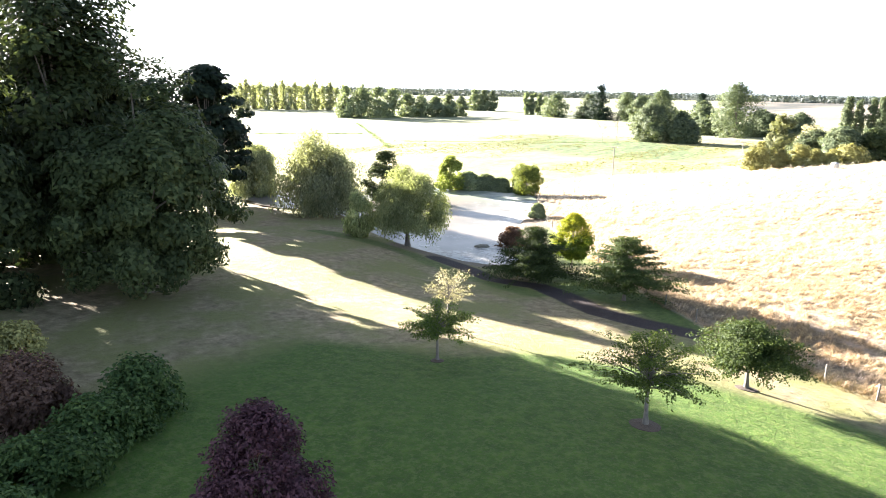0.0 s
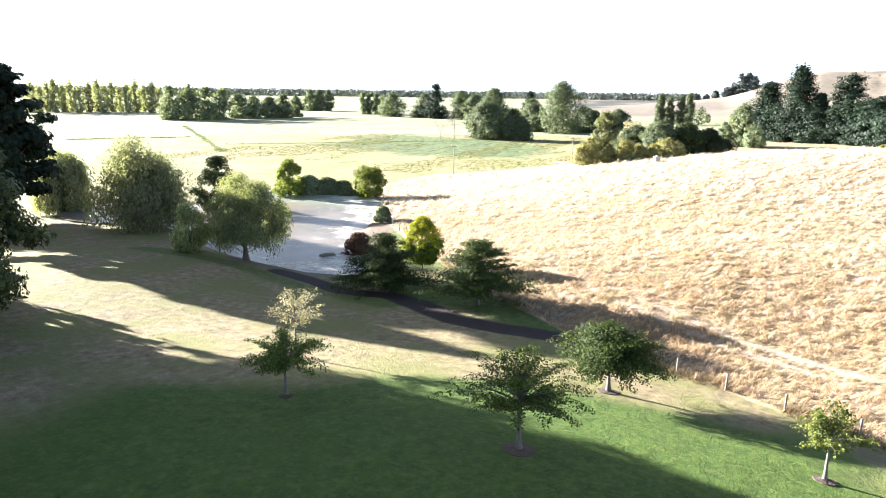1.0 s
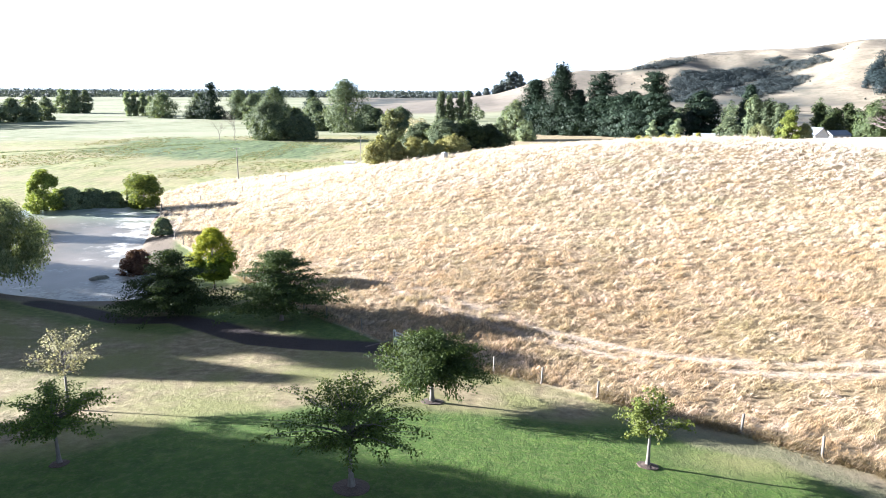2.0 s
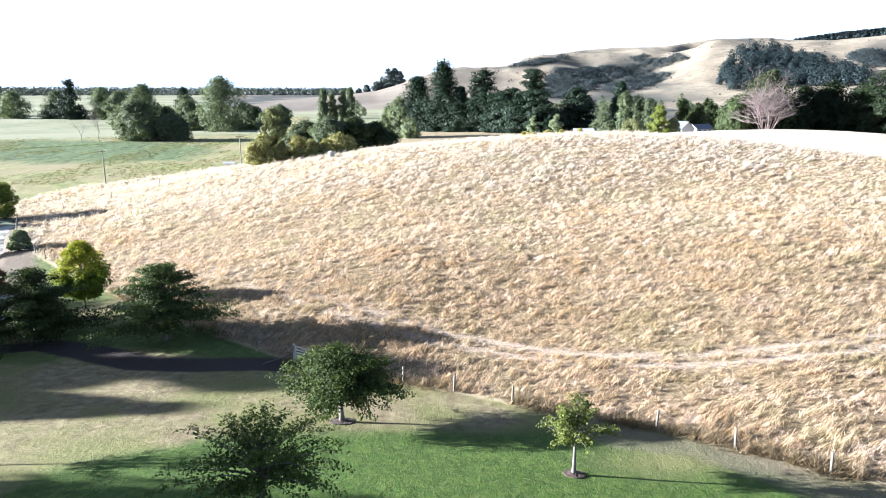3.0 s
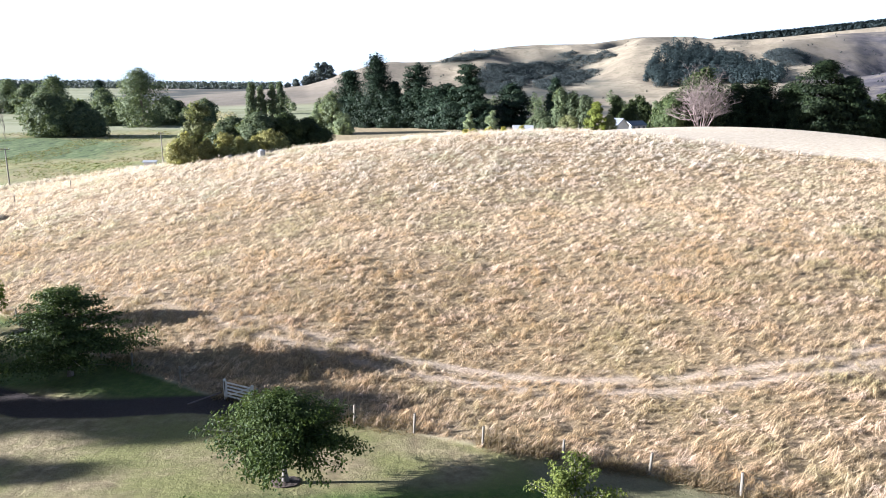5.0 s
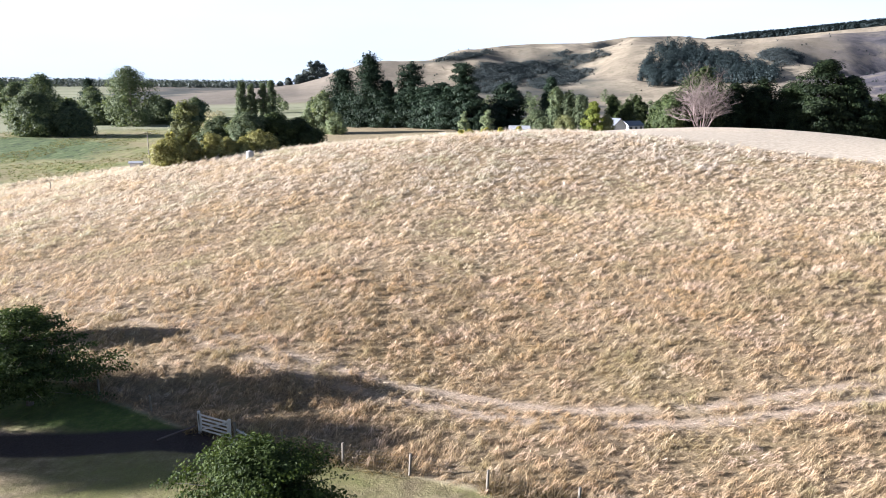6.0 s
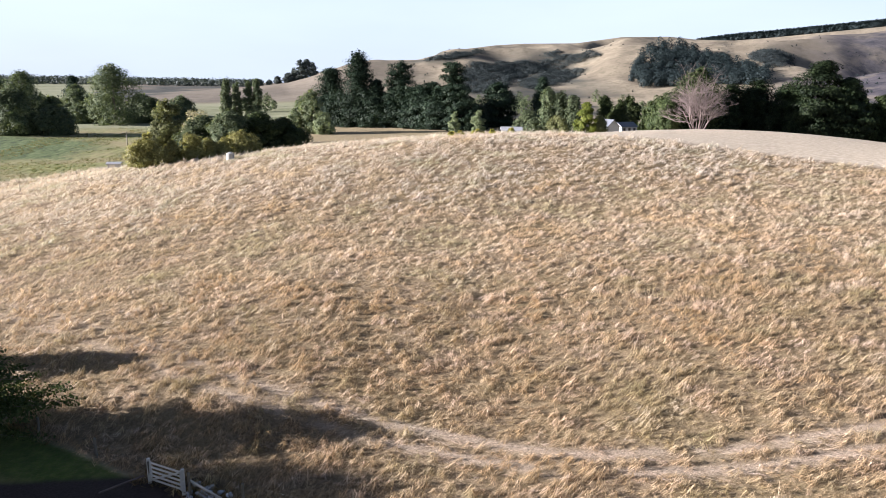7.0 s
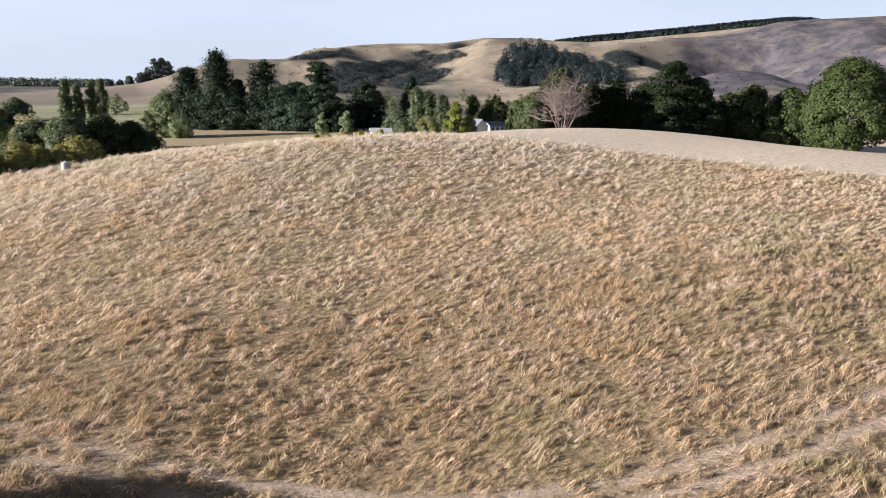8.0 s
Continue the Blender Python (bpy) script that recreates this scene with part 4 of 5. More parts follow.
grow("robinia_tree", -28.9, 45.4, 6.6, 4.7, L_ROBINIA, "robinia with a lemon-yellow top and green skirts", "tree", 8, "egg", 0.24, 190, 120, 0.13, 0.11, 0.9, 0.10, 14, BARK, 0, "", 0.6, lumpy=0.25, top_leaf=L_LIME)
grow("purple_plum", -12.4, -16.0, 6.4, 5.4, L_PURPLE, "dark purple-leaved plum tree on the lawn", "tree", 9, "dome", 0.1, 200, 140, 0.10, 0.1, 0.8, 0.16, 12, BARK, 0, "", 0.3, lumpy=0.6)

# ---- willows and banks of the pond ----
WILLOW = [(-50.0, 40.8, 10.5, 12.2), (-78.8, 53.9, 14.2, 17.1), (-103.6, 61.2, 11.4, 10.1), (-57.9, 40.4, 6.2, 3.8)]
for k, (x, y, h, w) in enumerate(WILLOW):
    if k == 0:
        grow("willow_tree", x, y, h, w, L_WILLOW, "round green willow on the pond bank", "tree", 20, "dome", 0.3, 150, 230, 0.14, 0.095, 0.85, 0.28, 16, BARK, 0.3, "willows by the pond", 0.55, 1.2, leaders=4)
    elif k == 3:
        grow("willow_bush", x, y, h, w, L_WILLOW, "upright willow bush beside the bank", "bush", 23, "egg", 0.05, 45, 90, 0.26, 0.2, 0.9, 0.1, 6, BARK, 0, "", 0.5, 0.8, stems=3)
    else:
        grow("willow_tree", x, y, h, w, L_PALEW, "tall pale weeping willow behind the pond", "tree", 20 + k, "dome", 0.25, 140, 180, 0.25, 0.12, 0.8, 0.35, 14, BARK, 0.8, "willows by the pond", 0.5, 5.0, leaders=4)
BANK = [(-79.0, 93.5, 8.4, 6.0), (-81.1, 74.7, 10.4, 7.2), (-76.3, 96.7, 4.9, 5.6), (-73.4, 98.5, 4.3, 5.4), (-70.0, 99.6, 3.6, 5.4), (-63.8, 99.2, 6.6, 7.0), (-47.5, 72.5, 2.5, 2.8), (-41.6, 53.6, 3.2, 4.2)]
for k, (x, y, h, w) in enumerate(BANK):
    leaf, lab = ((L_YOUNG, "yellow-green tree on the far pond bank"), (L_OAK, "dark leafy tree behind the willows"), (L_GREY, "grey-green shrub on the far pond bank"), (L_GREY, "grey-green shrub on the far pond bank"), (L_GREY, "grey-green shrub on the far pond bank"), (L_YOUNG, "small round green tree at the pond corner"), (L_GREY, "small grey-green bush by the worn path"), (L_RED, "russet shrub at the water's edge"))[k]
    nm, cat = ("bush", "bush") if k in (2, 3, 4, 6, 7) else ("tree", "tree")
    grow(nm, x, y, h, w, leaf, lab, cat, 30 + k, "dome" if nm == "bush" else "round" if k == 5 else "egg", 0.03 if nm == "bush" else 0.14 if k == 5 else 0.05, 90, 110, 0.27 if k < 6 else 0.18, 0.14, 0.8, 0.11 if k == 5 else None, 8, BARK, 0, "shrubs on the pond bank" if k in (2, 3, 4) else "")

# ---- tall trees west of the lawn ----
# from the fourth on: trees added, mostly out of view, to shade the lawn
TALL = [(-49.5, 4.0, 20, 15.5, 0.15, 41), (-57, -9, 27.5, 20, 0.06, 42), (-62, 4, 31, 20, 0.08, 46), (-50, -24, 24, 17, 0.12, 43), (-62, -38, 25, 18, 0.1, 44), (-70, -16, 28, 18, 0.1, 45), (-74, 5, 30, 20, 0.05, 47), (-78, -6, 30, 20, 0.05, 48), (-66, 8, 28, 17, 0.06, 49), (-100, 10.5, 39, 20, 0.5, 51), (-104, -4, 38, 22, 0.4, 52)]
for k, (x, y, h, w, b0, sd0) in enumerate(TALL):
    grow("oak_tree", x, y, h, w, L_OAK, "tall dark oak with a dense hanging crown, most added for shade" if k else "dark oak with boughs down to the lawn", "tree", sd0, "ragged" if k else "round", b0, 210, (200, 160, 130)[k] if k < 3 else 20, (0.28, 0.34, 0.38)[k] if k < 3 else 0.95, 0.095, 0.75, 0.55, 20, BARK, 1.5 if k == 0 else 0.5, "tall trees beside the lawn", 0.5, leaders=5 if k == 0 else 4, plain=True)
# pines after the first are added to cast shade over lawn and drive
for k, (x, y, h, w) in enumerate(((-84.5, 36.5, 23, 12.5), (-96, 45, 20, 13), (-92, 37.5, 20, 10), (-112, 41, 20.5, 14), (-110, 50, 19, 15), (-86, 28.5, 20, 7.5))):
    grow("pine_tree", x, y, h, w, L_PINE, "tall open pine with flat layered boughs, most added for shade", "tree", 50 + k, "umbrella", 0.3, 140, 120, 0.5, 0.13, 0.4, 0.4, 18, BARK, 0, "pines behind the oaks", 0.4, plain=True)

# shrubs at the edge of the lawn
for k, (x, y, h, w, leaf, lab) in enumerate(((-27.5, -11.0, 3.0, 5.0, L_SHRUB, "rounded dark green garden shrub"), (-25.5, -14.6, 2.8, 4.6, L_SHRUB, "rounded dark green garden shrub"), (-24.0, -17.8, 2.6, 4.2, L_SHRUB, "rounded dark green garden shrub"), (-21.5, -21.0, 2.6, 4.4, L_SHRUB, "rounded dark green garden shrub"), (-31.5, -15.0, 3.4, 5.0, L_COPPER, "copper-brown hedge shrub beside the lawn"), (-29.0, -19.5, 3.4, 5.0, L_COPPER, "copper-brown hedge shrub beside the lawn"), (-37.5, -12.5, 3.2, 4.0, L_GUM, "yellow-green shrub under the oaks"))):
    grow("shrub", x, y, h, w, leaf, lab, "shrub", 60 + k, "dome", 0.03, 70, 85, 0.165, 0.15, 0.8, 0.06, 6, BARK, 0, "shrubs edging the lawn", 0.6)

# ---- trees on the plain, in the gully and on the ridge ----
CONIFER = [(-216.6, 508.4, 28.7, 24.8), (-145.6, 536.7, 22.6, 19.8), (88.5, 197.2, 11.5, 5.6)]
BROAD_PLAIN = [(-205.9, 537.4, 22.4, 21.2), (-127.8, 383.4, 24.4, 24.1), (-100.3, 289.1, 17.2, 19.4), (-87.1, 291.7, 11.2, 15.9), (-96.2, 381.6, 11.1, 15.6), (-80.0, 355.9, 28.0, 27.8), (-67.5, 374.2, 12.2, 14.2), (-177.8, 489.8, 19.4, 15.6)]
BARE = [(-119.0, 275.6, 7.4, 3.1), (-113.8, 280.3, 10.5, 4.6)]
BROAD_GULLY = [(-29.7, 178.2, 16.1, 11.2), (-21.2, 169.2, 12.4, 9.0), (2.4, 280.1, 9.8, 7.2), (9.0, 280.0, 17.5, 11.1), (13.5, 274.8, 8.4, 10.0)]
GUM = [(-25.1, 128.3, 8.4, 5.8), (-21.0, 128.9, 6.4, 3.7), (-17.7, 130.3, 7.7, 5.0), (-14.5, 131.6, 5.8, 4.1), (-12.0, 132.8, 5.7, 3.6), (-8.6, 134.0, 7.3, 6.9)]
DARK_GULLY = [(-19.0, 164.3, 10.6, 12.0), (-12.6, 157.8, 11.0, 12.5), (-6.4, 160.1, 10.6, 12.5), (-1.2, 161.5, 9.2, 11.0), (2.2, 160.0, 6.4, 7.5)]
POPLAR = [(-19.8, 239.5, 21.6, 4.2), (-16.7, 241.7, 20.6, 3.4), (-12.9, 240.9, 20.9, 3.5), (-10.0, 238.0, 21.3, 3.9)]
MACRO = [(20.3, 339.6, 26.1, 18.0), (31.2, 319.0, 33.0, 17.0), (39.0, 315.5, 20.7, 11.5), (49.3, 311.4, 28.6, 17.9), (54.5, 299.8, 17.8, 13.6), (60.1, 297.4, 19.7, 14.6), (67.4, 285.5, 27.7, 16.6)]
SMALL = [(58.3, 243.4, 9.2, 4.3), (67.9, 246.3, 9.4, 5.3), (81.2, 228.8, 9.9, 10.0), (89.2, 221.7, 8.0, 9.3), (93.6, 198.3, 7.4, 6.6)]
DARK_MID = [(90.4, 297.1, 19.3, 20.0), (110.2, 296.0, 21.5, 15.3), (133.6, 281.2, 15.4, 9.2), (143.7, 276.5, 15.5, 13.1), (136.8, 246.4, 13.1, 9.5), (130.5, 260.6, 12.9, 9.5)]
GREYPOP = [(100.7, 262.2, 17.4, 4.0), (104.9, 260.6, 16.3, 4.2), (109.0, 256.9, 14.7, 4.2)]
BEHIND = [(109.7, 172.3, 17.9, 13.9), (100.4, 169.5, 10.6, 11.3)]
HEDGE = [(122.4, 176.2, 14.2, 10.2), (130.1, 173.6, 15.9, 12.4), (138.5, 170.1, 17.7, 12.6), (144.2, 165.8, 21.5, 15.0), (163.0, 172.5, 14.3, 10.6), (170.0, 170.5, 15.3, 10.6), (174.8, 165.6, 18.2, 13.9), (183.3, 159.4, 18.0, 13.0), (190.0, 154.0, 18.0, 13.0)]
DEAD = [(101.2, 156.4, 14.6, 9.5)]
OAK = [(129.0, 96.3, 17.5, 22.9)]
MASS = [(-354.4, 361.4, 19.5, 17.0), (-348.5, 372.3, 20.5, 18.9), (-342.3, 383.3, 19.1, 17.3), (-334.8, 392.2, 18.4, 17.4), (-335.8, 411.0, 15.1, 16.2), (-329.6, 421.3, 14.3, 17.2), (-323.2, 431.5, 13.6, 16.5), (-316.6, 441.7, 15.5, 16.6), (-319.2, 462.2, 13.6, 12.4), (-401.8, 612.6, 18.5, 15.9), (-392.6, 618.3, 18.1, 14.7), (-384.4, 623.2, 17.7, 11.0)]
POPFAR = [(-307.5, 553.3, 20.3, 7.4), (-303.2, 558.5, 21.9, 7.4), (-300.1, 566.1, 19.0, 7.5), (-297.0, 573.7, 17.0, 7.0), (-292.5, 578.9, 16.1, 6.5)]
ROW = [(-536, 399), (-542, 411), (-547, 424), (-525, 413), (-530, 426), (-535, 438), (-513, 427), (-517, 440), (-522, 453), (-500, 441), (-504, 454), (-509, 467), (-487, 455), (-491, 468), (-495, 481), (-473, 468), (-477, 481)]

def far_tree(name, rows, leaf, label, shape, seed, group="", bottom=0.12, clumps=55, per=44, rel=0.065, clump=0.15, flat=0.8, category="tree", bark=None, hollow=0.55, limbs=5, weep=0.0, core=1500, **more):
    for k, (x, y, h, w) in enumerate(rows):
        far = math.hypot(x, y) > 230
        size = min(max(0.72 * rel * min(w, 14), 0.17), 0.6) * (1.28 if far else 1)
        grow(name, x, y, h, w, leaf, label, category, seed + k, shape, bottom, clumps, int(per * (1.0 if far else 1.7)), size, clump, flat, 0.022 * h, limbs, bark or BARK, 0, group, hollow, weep, plain=True, core=int(core * 0.62) if far else core, **more)


far_tree("conifer", CONIFER[:2], L_PINE, "grey-green conifer on the plain", "cone", 100, "trees on the plain", 0.02, 110, 44, 0.05, 0.15, 0.5, hollow=0.3)
far_tree("conifer", CONIFER[2:], L_YOUNG, "slim light green conifer beside the houses", "egg", 104, "", 0.0, 90, 46, 0.08)
far_tree("tree", [(x, y, h, w * 0.95) for x, y, h, w in (BROAD_PLAIN[2], BROAD_PLAIN[5])], L_FAR, "feathery grey-green tree standing on the plain", "dome", 107, "trees on the plain", 0.06, 190, 56, 0.04, 0.11, hollow=0.5)
far_tree("tree", [(x, y, h, w) for x, y, h, w in BROAD_PLAIN[:2] + BROAD_PLAIN[3:5] + BROAD_PLAIN[6:]], L_FAR, "leafy green tree standing on the plain", "dome", 110, "trees on the plain", 0.0, 140, 48, 0.05, 0.13, hollow=0.5)
PLAIN_BACK = [(-160, 470, 17, 20), (-118, 440, 15, 20), (-105, 455, 15, 18), (-185, 520, 20, 20), (-135, 500, 17, 18), (-60, 430, 12, 18), (-238, 540, 20, 22), (-262, 520, 20, 24), (-84, 440, 13, 18)]
far_tree("tree", PLAIN_BACK, L_FAR, "dark leafy tree far back on the plain", "dome", 340, "trees on the plain", 0.0, 90, 36, 0.055, 0.14)
UNDER = [(-138, 392, 7, 12), (-117, 386, 8, 13), (-107, 380, 7, 12), (-60, 366, 9, 14), (-52, 372, 8, 12), (-92, 368, 8, 13), (-190, 500, 10, 17), (-165, 500, 10, 17), (-150, 505, 9, 15), (-232, 515, 10, 16), (-96, 366, 10, 16), (-68, 372, 10, 15), (-104, 372, 9, 15), (-122, 400, 12, 17), (-146, 402, 10, 16), (-106, 296, 7, 11)]
far_tree("bush", UNDER, L_FAR, "dark green bush under the trees of the plain", "dome", 116, "bushes on the plain", 0.0, 55, 36, 0.06, 0.17, category="bush")
far_tree("willow_tree", [(-29.2, 178.2, 16.6, 13.0)], L_OLIVE, "olive-green round willow in the gully", "dome", 120, "trees in the gully", 0.03, 120, 60, 0.045, 0.13, hollow=0.5, leaders=4)
far_tree("tree", BROAD_GULLY[1:2], L_WITHER, "pale withered tree in the gully", "round", 121, "trees in the gully", 0.03, 70, 40, 0.04, 0.12, hollow=0.4, core=0)
far_tree("tree", BROAD_GULLY[2:], L_GREY, "pale green tree behind the far paddock", "egg", 122, "trees in the gully", 0.03, 110, 44, 0.048, 0.14, hollow=0.4)
far_tree("gum_bush", [(x, y, h * 0.9 - 1.3, w * 1.08) for x, y, h, w in GUM], L_GUM, "rounded yellow-green gum bush behind the hill", "dome", 130, "gum bushes", 0.04, 44, 80, 0.05, 0.19, 0.8, hollow=0.75, leaders=3)
far_tree("tree", DARK_GULLY[:2], L_FAR, "grey-green tree in the gully", "dome", 140, "trees in the gully", 0.0, 130, 56, 0.04, 0.12)
far_tree("tree", DARK_GULLY[2:], L_OAK, "dark green tree in the gully", "dome", 142, "trees in the gully", 0.0, 130, 56, 0.04, 0.12)
far_tree("poplar", POPLAR, L_FAR, "slim upright green poplar in the gully", "column", 150, "row of poplars", 0.04, 90, 50, 0.1, 0.2, 1.8, lumpy=0.5)
far_tree("macrocarpa", [(x, y, h, w * k) for (x, y, h, w), k in zip(MACRO[:3], (2.1, 2.15, 1.9))], L_PINE, "tall dark macrocarpa with ragged crown", "cone", 160, "dark macrocarpas", 0.0, 190, 70, 0.036, 0.1, 0.45, hollow=0.25, core=5000)
far_tree("macrocarpa", [(x, y, h, w * 1.35) for x, y, h, w in MACRO[3:]], L_PINE, "tall dark macrocarpa with layered crown", "tiers", 164, "dark macrocarpas", 0.0, 170, 80, 0.036, 0.1, 0.4, hollow=0.45, tiers=6, core=5000)
LOW = [(17, 335, 13, 17), (24, 328, 15, 17), (32, 318, 17, 17), (38, 312, 17, 17), (45, 308, 18, 17), (51, 303, 18, 17), (56, 297, 18, 17), (63, 290, 18, 17), (70, 282, 16, 14), (75, 278, 11, 10)]
far_tree("bush", LOW, L_PINE, "dark undergrowth beneath the macrocarpas", "dome", 168, "undergrowth", 0.0, 70, 56, 0.045, 0.15, category="bush", hollow=0.7, core=3000)
far_tree("tree", SMALL[:2], L_GREY, "small pale green tree in the far paddock", "egg", 170, "", 0.1)
far_tree("bush", SMALL[2:3], L_FAR, "rounded grey-green bush near the houses", "dome", 173, "bushes near the houses", 0.0, 90, 50, 0.05, 0.14, category="bush")
far_tree("bush", SMALL[3:], L_OLIVE, "rounded olive-green bush near the houses", "dome", 174, "bushes near the houses", 0.0, 90, 50, 0.045, 0.14, category="bush")
BLOOM = [(28.5, 118, 0.9, 1.8), (30.2, 119, 0.8, 1.5), (34.0, 121, 1.0, 2.0), (36.6, 120, 0.8, 1.4), (41.5, 124, 1.0, 1.5)]
far_tree("flowering_shrub", BLOOM, L_FLOWER, "low yellow-flowering shrub on the crest", "dome", 176, "flowering shrubs", 0.02, 24, 50, 0.03, category="shrub")
far_tree("macrocarpa", DARK_MID[:1], L_PINE, "broad dark macrocarpa behind the houses", "dome", 180, "trees behind the houses", 0.0, 170, 70, 0.04, 0.11, 0.4, hollow=0.5, tiers=7, core=4000)
far_tree("conifer", DARK_MID[1:2], L_PINE, "dark conifer behind the houses", "cone", 181, "trees behind the houses", 0.0, 150, 60, 0.04, 0.12, 0.5, hollow=0.3, core=3000)
far_tree("tree", DARK_MID[2:], L_OAK, "dark green tree behind the houses", "dome", 182, "trees behind the houses", 0.0, 100, 50, 0.055, 0.14, leaders=3)
far_tree("poplar", [(x, y, h, w * 1.6) for x, y, h, w in GREYPOP], L_FAR, "grey-green poplar behind the houses", "column", 190, "poplars behind the houses", 0.0, 90, 46, 0.09, 0.2, 1.6)
far_tree("tree", [(x, y, h, w * 1.15) for x, y, h, w in BEHIND], L_OAK, "tall leafy tree behind a dead one", "egg", 200, "", 0.02, 150, 44, 0.052, 0.14)
far_tree("tree", [(x, y, h * 1.02, w * 1.35) for x, y, h, w in HEDGE[:3]], L_BELT, "dark tree of a tall shelter belt", "dome", 210, "shelter belt", 0.0, 170, 60, 0.042, 0.12, hollow=0.6, leaders=3)
far_tree("macrocarpa", [(144.2, 165.8, 21.5, 19.5), (150.5, 163.5, 17.5, 15)], L_BELT, "spreading dark macrocarpa ending a shelter belt", "umbrella", 214, "shelter belt", 0.0, 190, 60, 0.042, 0.12, 0.45, hollow=0.3)
far_tree("tree", [(x, y, h, w * 1.3) for x, y, h, w in HEDGE[4:]], L_OAK, "leafy green tree beside the shelter belt", "dome", 217, "shelter belt", 0.0, 150, 58, 0.05, 0.13, hollow=0.4)
far_tree("oak_tree", [(x - 1.0, y + 0.6, h, w * 0.95) for x, y, h, w in OAK], L_MAPLE, "great round green oak on the ridge", "dome", 220, "", 0.11, 300, 80, 0.03, 0.075, 0.8, hollow=0.8, limbs=14)
far_tree("tree", [(x, y, h * 1.2, w * 1.1) for x, y, h, w in MASS], L_GREY, "pale leafy tree across the plain", "egg", 230, "trees across the plain", 0.0, 80, 34, 0.07, 0.15, hollow=0.4)
far_tree("poplar", POPFAR, L_GREY, "pale poplar far across the plain", "column", 250, "far poplars", 0.03, 40, 26, 0.12, 0.22, 1.6)
first = grow("poplar", ROW[0][0], ROW[0][1], 27, 8.5, L_PALEW, "tall pale poplar in a long row", "tree", 260, "column", 0.06, 60, 30, 1.0, 0.2, 1.8, 0.5, 4, BARK, 0, "long row of poplars")
for k, (x, y) in enumerate(ROW[1:]):
    o = copy_thing(first, pose(x, y, gz(x, y), 0, 0, 47 * k))
    o.scale = (1, 1, 0.86 + 0.06 * (k * 7 % 5))


def bare_tree(x, y, h, w, label, mat, seed, n=40):
    """A leafless tree: forking limbs only."""
    r = np.random.default_rng(seed)
    top = root("bare_tree", x, y)
    paths, todo = [], []
    for k in range(13 if w > 6 else 1):
        q = np.array([0.6 * math.cos(k * 2.4), 0.6 * math.sin(k * 2.4), 0]) * (math.sqrt((k + 0.5) / 13) if w > 6 else 0.02) + np.array([0, 0, 1.0])
        foot = np.array([q[0] * 3.0, q[1] * 3.0, -0.1]) if w > 6 else np.array([0, 0, -0.1])
        todo.append((foot, q / np.linalg.norm(q), h * r.uniform(0.34, 0.52), (0.011 if w > 6 else 0.013) * h, 0))
    while todo and len(paths) < n * 8:
        p, d, ln, rad, lev = todo.pop(0)
        e = p + d * ln
        m = (p + e) / 2 + r.normal(size=3) * ln * 0.06
        paths.append([(*p, rad), (*m, rad * 0.85), (*e, rad * 0.7)])
        if lev < 5:
            for _ in range(4 if lev == 0 else 3):
                q = d + r.normal(size=3) * ((0.85 if w > 6 else 0.55) if lev else 0.75) * np.array([w / h, w / h, 0.5]) * 1.3
                q[2] = abs(q[2])
                todo.append((e - d * ln * (0.75 if w > 6 else 0.2) * r.random(), q / np.linalg.norm(q), ln * r.uniform(0.55, 0.85), rad * 0.55, lev + 1))
    v, f = tubes(paths)
    child("trunk", mesh_of("trunk", v, f, [mat], True), top)
    return tagged(top, label, "tree")


for k, (x, y, h, w) in enumerate(BARE):
    bare_tree(x, y, h, w, "thin bare tree on the plain", BARK, 300 + k, 60)
for k, (x, y, h, w) in enumerate(DEAD):
    bare_tree(x, y, h, w, "dead pinkish-grey tree with bare branches", DEAD_WOOD, 310 + k, 300)


# ---- woods on the hills and on the horizon ----
def woods(name, x, y, height, mat, label, seed, per=16, spread=0.42, cone=False, size=0.14):
    r = np.random.default_rng(seed)
    z = land(x, y)
    idx = np.repeat(np.arange(len(x)), per)
    u = r.random(len(idx))
    th = r.random(len(idx)) * 2 * np.pi
    h = height[idx]
    prof = (1 - u) if cone else np.sqrt(np.clip(1 - (1.6 * u - 0.6) ** 2, 0, 1))
    rr0 = spread * h * prof * np.sqrt(r.random(len(idx)))
    pos = np.stack([x[idx] + rr0 * np.cos(th), y[idx] + rr0 * np.sin(th), z[idx] + h * (0.06 + 0.92 * u)], 1)
    out = np.stack([np.cos(th) * prof, np.sin(th) * prof, 1.4 * u - 0.4], 1)
    v, f = leaves(r, pos, height.mean() * size, 0.3, 1.3, 0.0, 2.0 * out, True)
    return tagged(new(name, mesh_of(name, v, f, [mat])), label, "woods", kind="stuff")


def polar(az, r):
    a = np.radians(az)
    return r * np.sin(a), r * np.cos(a)


r0 = np.random.default_rng(70)
ax, ay = polar(r0.uniform(27.0, 36.6, 380), r0.uniform(715, 900, 380))
azs = np.degrees(np.arctan2(ax, ay))
keep = np.hypot(ax, ay) < np.interp(azs, [26.8, 28, 30, 33, 35.5, 37], [770, 880, 900, 870, 820, 760])
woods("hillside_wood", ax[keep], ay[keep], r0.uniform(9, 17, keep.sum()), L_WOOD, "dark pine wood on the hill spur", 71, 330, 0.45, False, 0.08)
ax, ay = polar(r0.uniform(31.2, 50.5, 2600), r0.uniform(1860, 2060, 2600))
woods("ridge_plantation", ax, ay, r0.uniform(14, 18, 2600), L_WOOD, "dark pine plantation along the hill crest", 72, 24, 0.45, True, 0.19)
bx, by = r0.uniform(120, 700, 30000), r0.uniform(620, 1150, 30000)
keep = (np.max([inside(q, bx, by) for q in SCRUB], 0) + 20 * (fbm(bx / 30 + 4, by / 30 + 2, 4) - 0.5)) > -1
